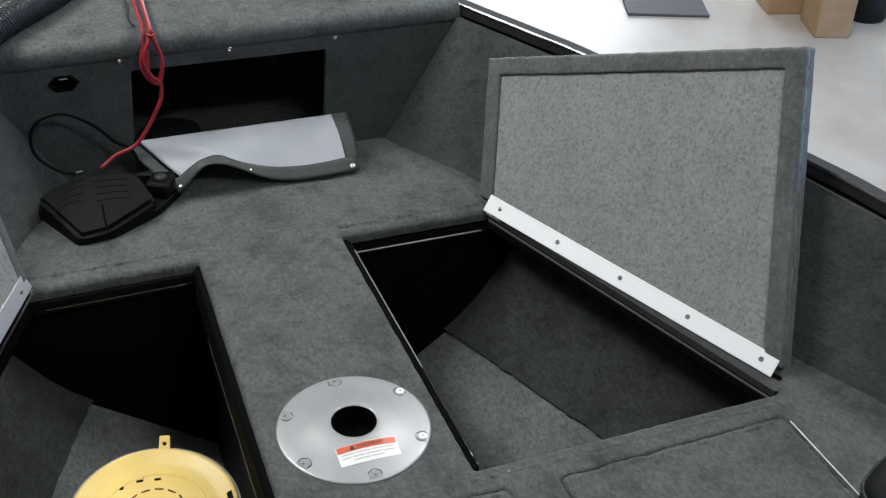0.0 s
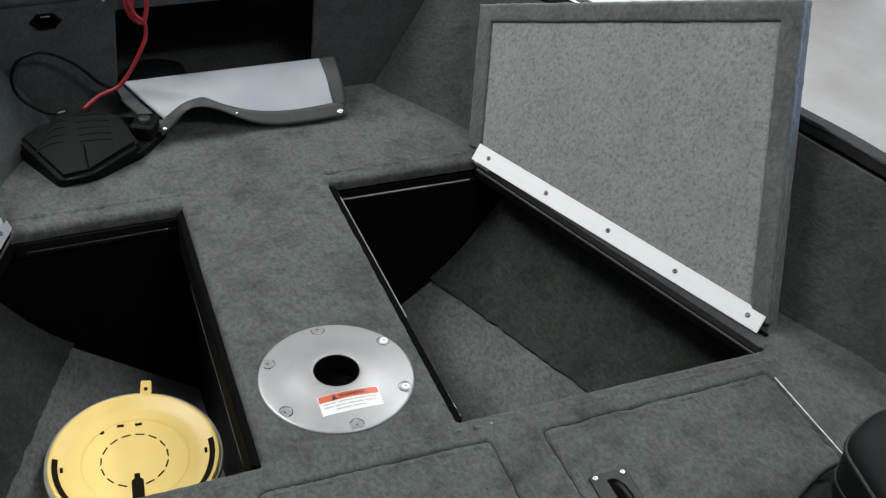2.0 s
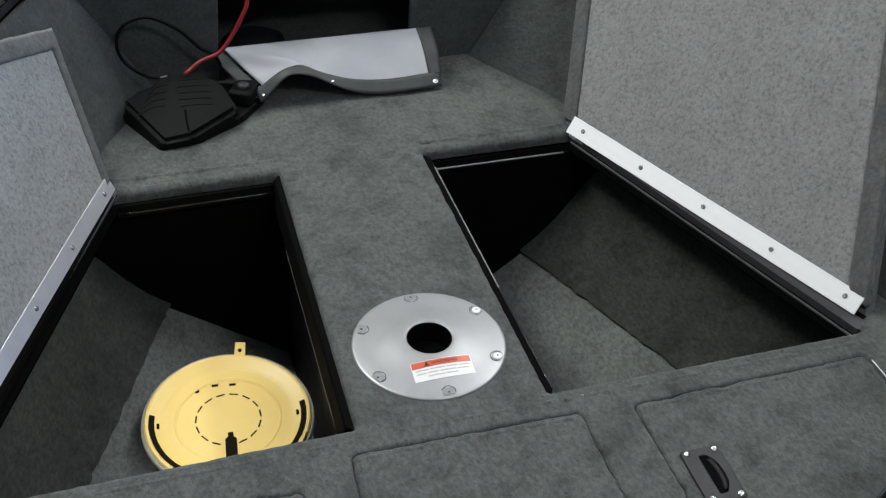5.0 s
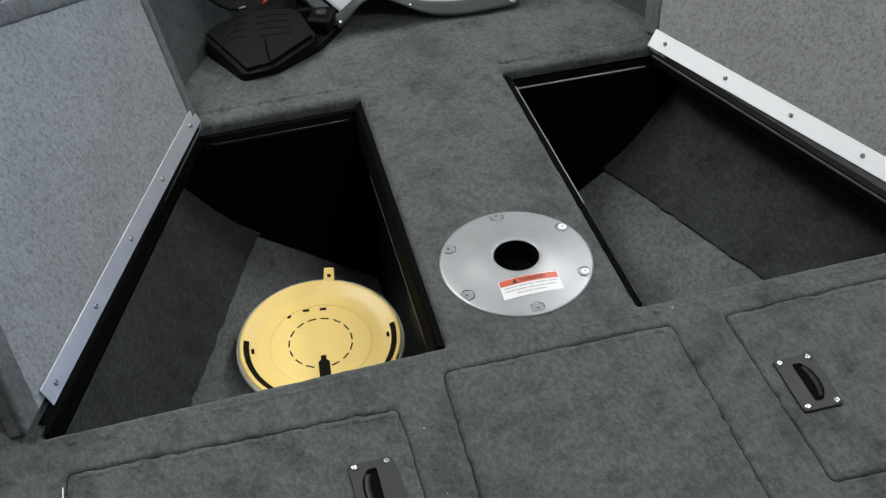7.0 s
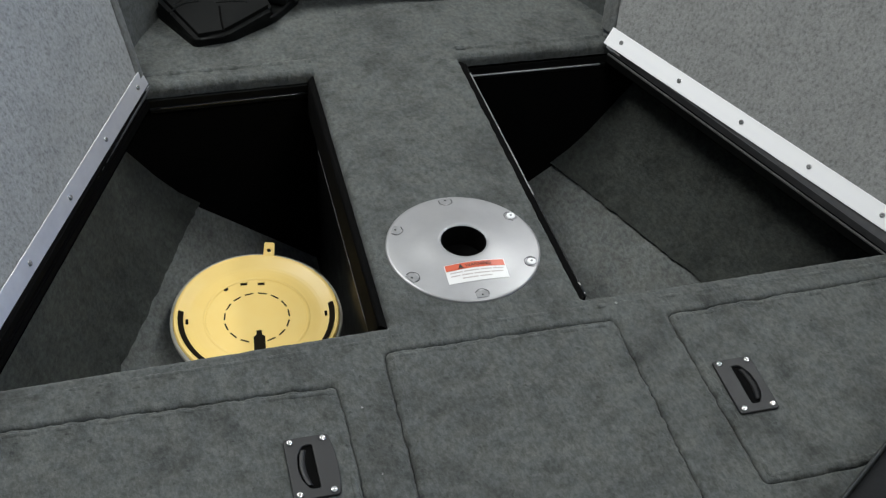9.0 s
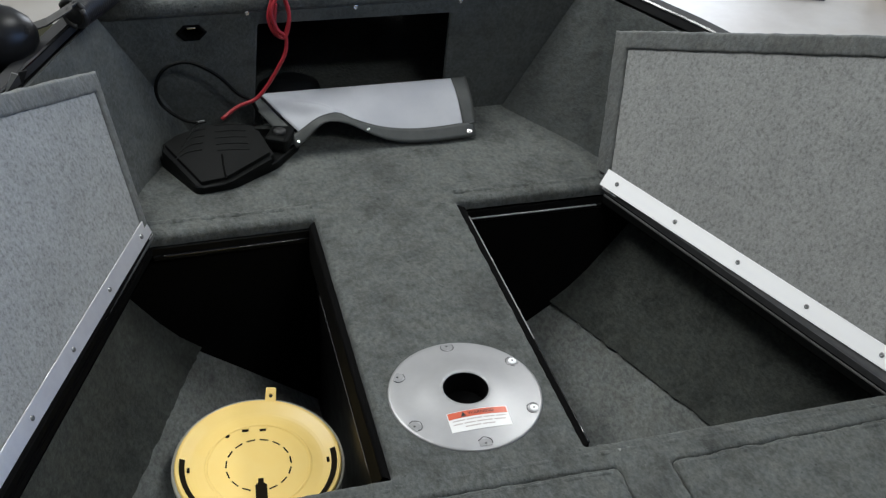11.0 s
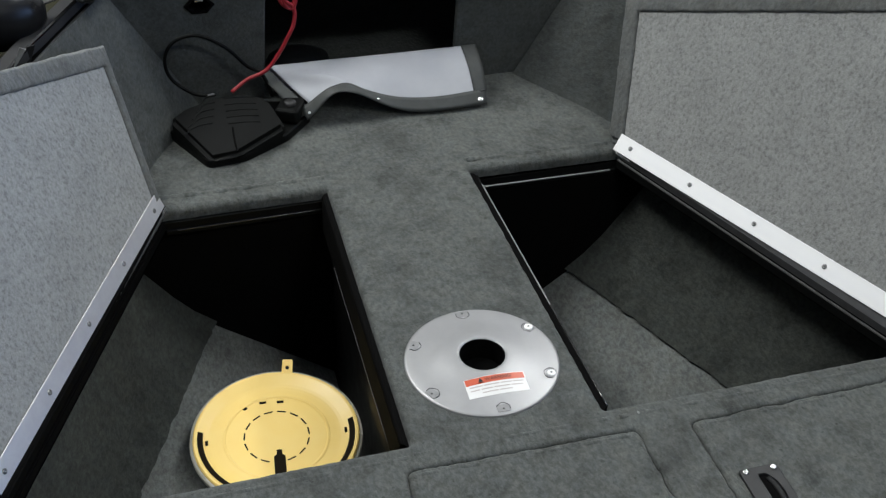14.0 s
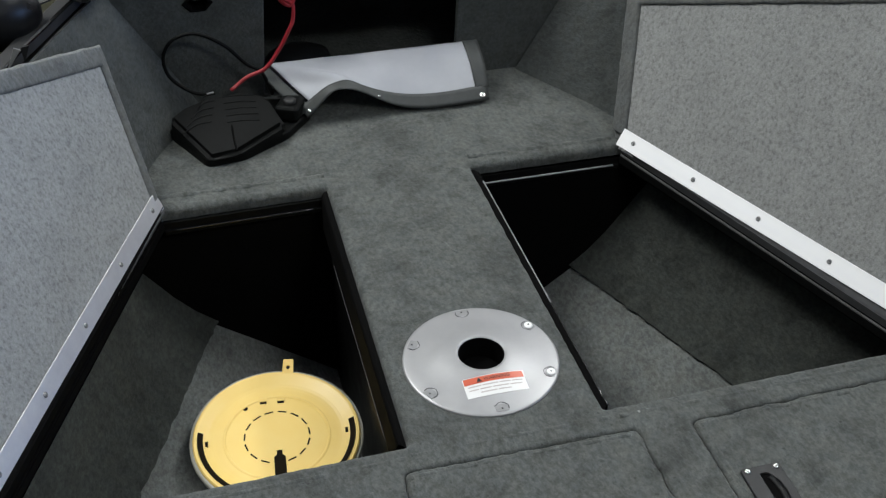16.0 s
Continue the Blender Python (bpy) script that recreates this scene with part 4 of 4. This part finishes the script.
part("cable", tube(spline([(-0.165, 0.885, 0.064), (-0.192, 0.897, 0.066), (-0.224, 0.910, 0.088), (-0.236, 0.916, 0.116), (-0.231, 0.919, 0.146), (-0.210, 0.921, 0.167), (-0.171, 0.921, 0.172), (-0.123, 0.919, 0.143), (-0.087, 0.917, 0.102), (-0.059, 0.914, 0.081), (-0.043, 0.905, 0.037)], 7), 0.0036, 10), PEDAL_BLACK, ped, "thick black steering cable loop", smooth=True)
part("cable_crimp", tube([(-0.167, 0.884, 0.066), (-0.154, 0.886, 0.067)], 0.0018, 8), ALU_DARK, ped, "short bright metal crimp")

# ---- red power cable from the bow down to the pedal ----
rc = thing("power_cable", "bright red bundled power cable hanging over the bulkhead", "cable")
part("lead", tube(spline([(0.000, 1.286, 0.309), (-0.007, 1.057, 0.307), (-0.009, 0.957, 0.307), (-0.011, 0.940, 0.287), (-0.021, 0.932, 0.250), (-0.014, 0.929, 0.220), (0.002, 0.926, 0.207), (0.011, 0.926, 0.222), (0.017, 0.929, 0.250), (0.007, 0.933, 0.287), (-0.002, 0.935, 0.303)], 6), 0.0036, 8), RED, rc, smooth=True)
part("lead", tube(spline([(0.018, 1.286, 0.309), (0.007, 1.057, 0.310), (0.002, 0.960, 0.310), (-0.001, 0.935, 0.293), (-0.016, 0.926, 0.262), (-0.007, 0.920, 0.227), (0.008, 0.919, 0.212), (0.007, 0.916, 0.183), (-0.003, 0.914, 0.161), (-0.025, 0.914, 0.122), (-0.052, 0.912, 0.090), (-0.089, 0.907, 0.078), (-0.121, 0.895, 0.061)], 6), 0.0038, 8), RED, rc, smooth=True)
part("lead", tube(spline([(0.009, 1.286, 0.317), (0.002, 0.962, 0.317), (0.005, 0.932, 0.299), (0.016, 0.922, 0.259), (0.011, 0.918, 0.220), (0.000, 0.919, 0.210), (-0.011, 0.922, 0.232), (-0.007, 0.929, 0.275)], 6), 0.0034, 8), RED, rc, smooth=True)
part("tie", tube(spline([(-0.007, 0.928, 0.306), (0.002, 0.924, 0.304), (0.009, 0.930, 0.306)], 4), 0.003, 6), RED, rc)

# ---- the snap-on cover that lies half folded on the deck ----
cov = thing("snap_cover", "silver-coated cloth cover with grey binding, lying half folded", "cloth cover")


def front(u):
    """The wavy front edge, left to right."""
    x = 0.012 + 0.358 * u
    z = 0.004 + 0.058 * math.exp(-((x - 0.076) / (0.050 if x < 0.076 else 0.092)) ** 2) + 0.002 * math.sin(u * 9)
    return Vector((x, 0.838 + 0.006 * math.sin(u * 6), z))


def back(u):
    return Vector((-0.042 + 0.410 * u, 0.938, 0.084))


def sheet(u, v):
    a, b = front(u), back(u)
    p = a.lerp(b, v)
    p.z += 0.014 * math.sin(math.pi * v) * (0.3 + 0.7 * u) - 0.010 * math.sin(math.pi * v) * math.exp(-((u - 0.12) / 0.1) ** 2)
    p.z += 0.0022 * math.sin(13 * u + 4 * v) * math.sin(math.pi * v) + 0.011 * math.exp(-((u - 0.30 + 0.27 * v) / 0.055) ** 2) * math.sin(math.pi * v)
    return p


N, M = 56, 20
part("cloth", loft([[sheet(0.052 * (1 - k / M) + (0.945 - 0.052 * (1 - k / M)) * i / N, 0.12 + 0.88 * k / M) for k in range(M + 1)] for i in range(N + 1)], thick=0.0012), SILVER_CLOTH, cov, smooth=True)
part("fold", loft([[back(0.0 + 0.945 * i / N) + Vector((0, 0.020 * t, -0.066 * t * t + 0.0 * t)) for t in (0, 0.15, 0.4, 0.7, 1.0)] for i in range(N + 1)], thick=0.0012), SILVER_CLOTH, cov, smooth=True)
part("binding", loft([[sheet(i / N, 0.19 * k / 4) + Vector((0, 0, 0.0012)) for k in range(5)] for i in range(N + 1)], thick=0.002), GREY_WEBBING, cov, "grey binding tape", smooth=True)
part("binding", loft([[sheet(0.935 + 0.075 * i / 4, 0.16 + 0.84 * k / M) + Vector((0, 0, 0.0012)) for k in range(M + 1)] for i in range(5)], thick=0.002), GREY_WEBBING, cov, "grey binding tape", smooth=True)
part("binding", loft([[sheet(-0.012 + 0.066 * i / 4 - 0.05 * k / M, 0.10 + 0.86 * k / M) + Vector((-0.004, -0.002, -0.004)) for k in range(M + 1)] for i in range(5)], thick=0.002), GREY_WEBBING, cov, "grey binding tape", smooth=True)
for u, v, r in ((0.965, 0.06, 0.0062), (0.40, 0.05, 0.0028), (0.02, 0.05, 0.0034)):
    p = sheet(u, v)
    o = part("snap", lathe([(r, 0), (r, 0.002), (r * 0.7, 0.0035), (r * 0.45, 0.0025), (0, 0.0022)], 18), STEEL, cov, "bright steel snap fastener", smooth=True)
    o.matrix_basis = pose(p.x, p.y, p.z + 0.003, 20, 0, 0)

# ---- things at the bow ----
tm = thing("trolling_motor", "black trolling motor stowed beside the port rail", "motor")
part("motor_housing", lathe([(0, 0.0), (0.014, 0.003), (0.030, 0.016), (0.044, 0.040), (0.052, 0.070), (0.054, 0.24), (0.050, 0.25), (0, 0.25)], 40, m=pose(-0.420, 0.82, 0.296) @ pose(0, 0, 0, 0, -84, 14) @ Matrix.Diagonal((1.14, 1.14, 1.0, 1))), BLACK_PAINT, tm, smooth=True)
part("strap", loft([[(x, y - 0.010, z), (x, y + 0.010, z + 0.004)] for x, y, z in ((-0.428, 0.818, 0.312), (-0.405, 0.830, 0.314), (-0.385, 0.842, 0.320), (-0.362, 0.856, 0.328))], thick=0.003), BLACK_RUBBER, tm, "flat black tether strap")
for k in range(2):
    part("lead", tube(spline([(-0.372, 0.848, 0.324), (-0.350, 0.868 + 0.01 * k, 0.330 + 0.004 * k), (-0.325, 0.895, 0.322 + 0.006 * k), (-0.300, 0.93 + 0.02 * k, 0.304)], 5), 0.0030, 6), BLACK_RUBBER, tm, smooth=True)
for tri3, mat in ((((-0.471, 0.298), (-0.455, 0.336), (-0.446, 0.332)), ALU_DARK), (((-0.443, 0.310), (-0.445, 0.336), (-0.432, 0.338)), BLACK_PLASTIC)):
    part("propeller_blade", slab(list(tri3), 0, 0.003, m=Matrix(((1, 0, 0, 0), (0, 0, -1, 0.62), (0, 1, 0, 0), (0, 0, 0, 1)))), mat, tm)
# added sheet that stands in for the dark olive area outside the rail
part("dark_filler_sheet", slab(rounded([(-0.62, 0.62), (-0.505, 0.66), (-0.355, 0.93), (-0.41, 1.04), (-0.68, 0.95)], 0.02), 0.205, 0.217, 0.003, 2), FILLER_OLIVE, tm, "dark flat sheet added to fill the dark area by the rail")
WRAP_BLACK = varied("glossy_black_wrap", (0.012, 0.012, 0.013), (0.03, 0.03, 0.031), 60, (0.30, 0.45), spec=0.35)
hose = thing("ribbed_hose", "black ribbed cable conduit lying on the bow platform", "hose")
hp = spline([(-0.362, 0.872, 0.306), (-0.318, 0.925, 0.314), (-0.245, 1.030, 0.318), (-0.190, 1.092, 0.318), (-0.135, 1.158, 0.318), (-0.07, 1.25, 0.318)], 24)
part("conduit", tube(hp, 0.024, 14), BLACK_RUBBER, hose, smooth=True)
for ph in (0, 1, 2):
    wrap = []
    for k in range(len(hp) * 3 - 2):
        p = hp[k // 3].lerp(hp[min(k // 3 + 1, len(hp) - 1)], (k % 3) / 3)
        d = (hp[min(k // 3 + 1, len(hp) - 1)] - hp[max(k // 3 - 1, 0)]).normalized()
        n = d.orthogonal().normalized()
        a = k * 0.42 + ph * 2.094
        wrap.append(p + 0.025 * (math.cos(a) * n + math.sin(a) * d.cross(n)))
    part("spiral_wrap", tube(wrap, 0.0055, 6), WRAP_BLACK, hose, "shiny black spiral wrap", smooth=True)
br = thing("bow_bracket", "small bright metal bracket on the bow platform", "bracket", m=pose(0.164, 1.115, 0.287, 0, 0, 10))
part("foot", box(-0.016, 0.016, -0.011, 0.011, 0, 0.003, 0.001), STEEL, br)
part("lug", lathe([(0.009, 0), (0.009, 0.009), (0.006, 0.013), (0, 0.013)], 16, m=pose(0.004, 0, 0.003)), STEEL, br, smooth=True)
ey = thing("bow_fitting", "small dark metal eye with a cable on the bow platform", "fitting", m=pose(-0.022, 1.145, 0.287))
part("eye", tube([(0.011 * math.cos(k * math.pi / 8), 0, 0.011 + 0.011 * math.sin(k * math.pi / 8)) for k in range(17)], 0.003, 8), ALU_DARK, ey, smooth=True)
part("wire", tube(spline([(0, 0, 0.01), (0.004, -0.04, 0.006), (-0.002, -0.10, 0.004), (0.003, -0.14, 0.004)], 5), 0.002, 6), BLACK_RUBBER, ey, smooth=True)

# ---- the folded black seat at the deck's edge ----
seat = thing("folding_seat", "black vinyl boat seat folded down on the deck", "seat")
VINYL_PIPING = varied("vinyl_piping", (0.016, 0.018, 0.018), (0.024, 0.026, 0.025), 120, (0.45, 0.6), spec=0.3)
LOW = rounded([(0.326, -0.532), (0.411, -0.464), (0.569, -0.36), (0.626, -0.328), (0.681, -0.304), (0.766, -0.302), (0.926, -0.352), (0.976, -0.612), (0.646, -0.812)], 0.03)
UP = rounded([(0.611, -0.612), (0.626, -0.432), (0.638, -0.35), (0.702, -0.316), (0.806, -0.312), (0.916, -0.372), (0.951, -0.612), (0.726, -0.782)], 0.022)
part("cushion", slab(LOW, 0.02, 0.10, 0.018, 4, bevel_low=True), BLACK_VINYL, seat, smooth=True)
part("backrest", slab(UP, 0.098, 0.212, 0.026, 5, bevel_low=True), BLACK_VINYL, seat, smooth=True)
part("piping", tube([(x, y, 0.094) for x, y in LOW + [LOW[0]]], 0.003, 8), VINYL_PIPING, seat, smooth=True)
part("piping", tube([(x, y, 0.190) for x, y in UP + [UP[0]]], 0.003, 8), VINYL_PIPING, seat, smooth=True)
part("seam", tube([(x, y, 0.140) for x, y in UP + [UP[0]]], 0.0022, 8), VINYL_PIPING, seat, smooth=True)
part("base", slab(rounded([(0.55, -0.53), (0.74, -0.43), (0.83, -0.58), (0.66, -0.68)], 0.02), 0.0, 0.022), BLACK_PLASTIC, seat)
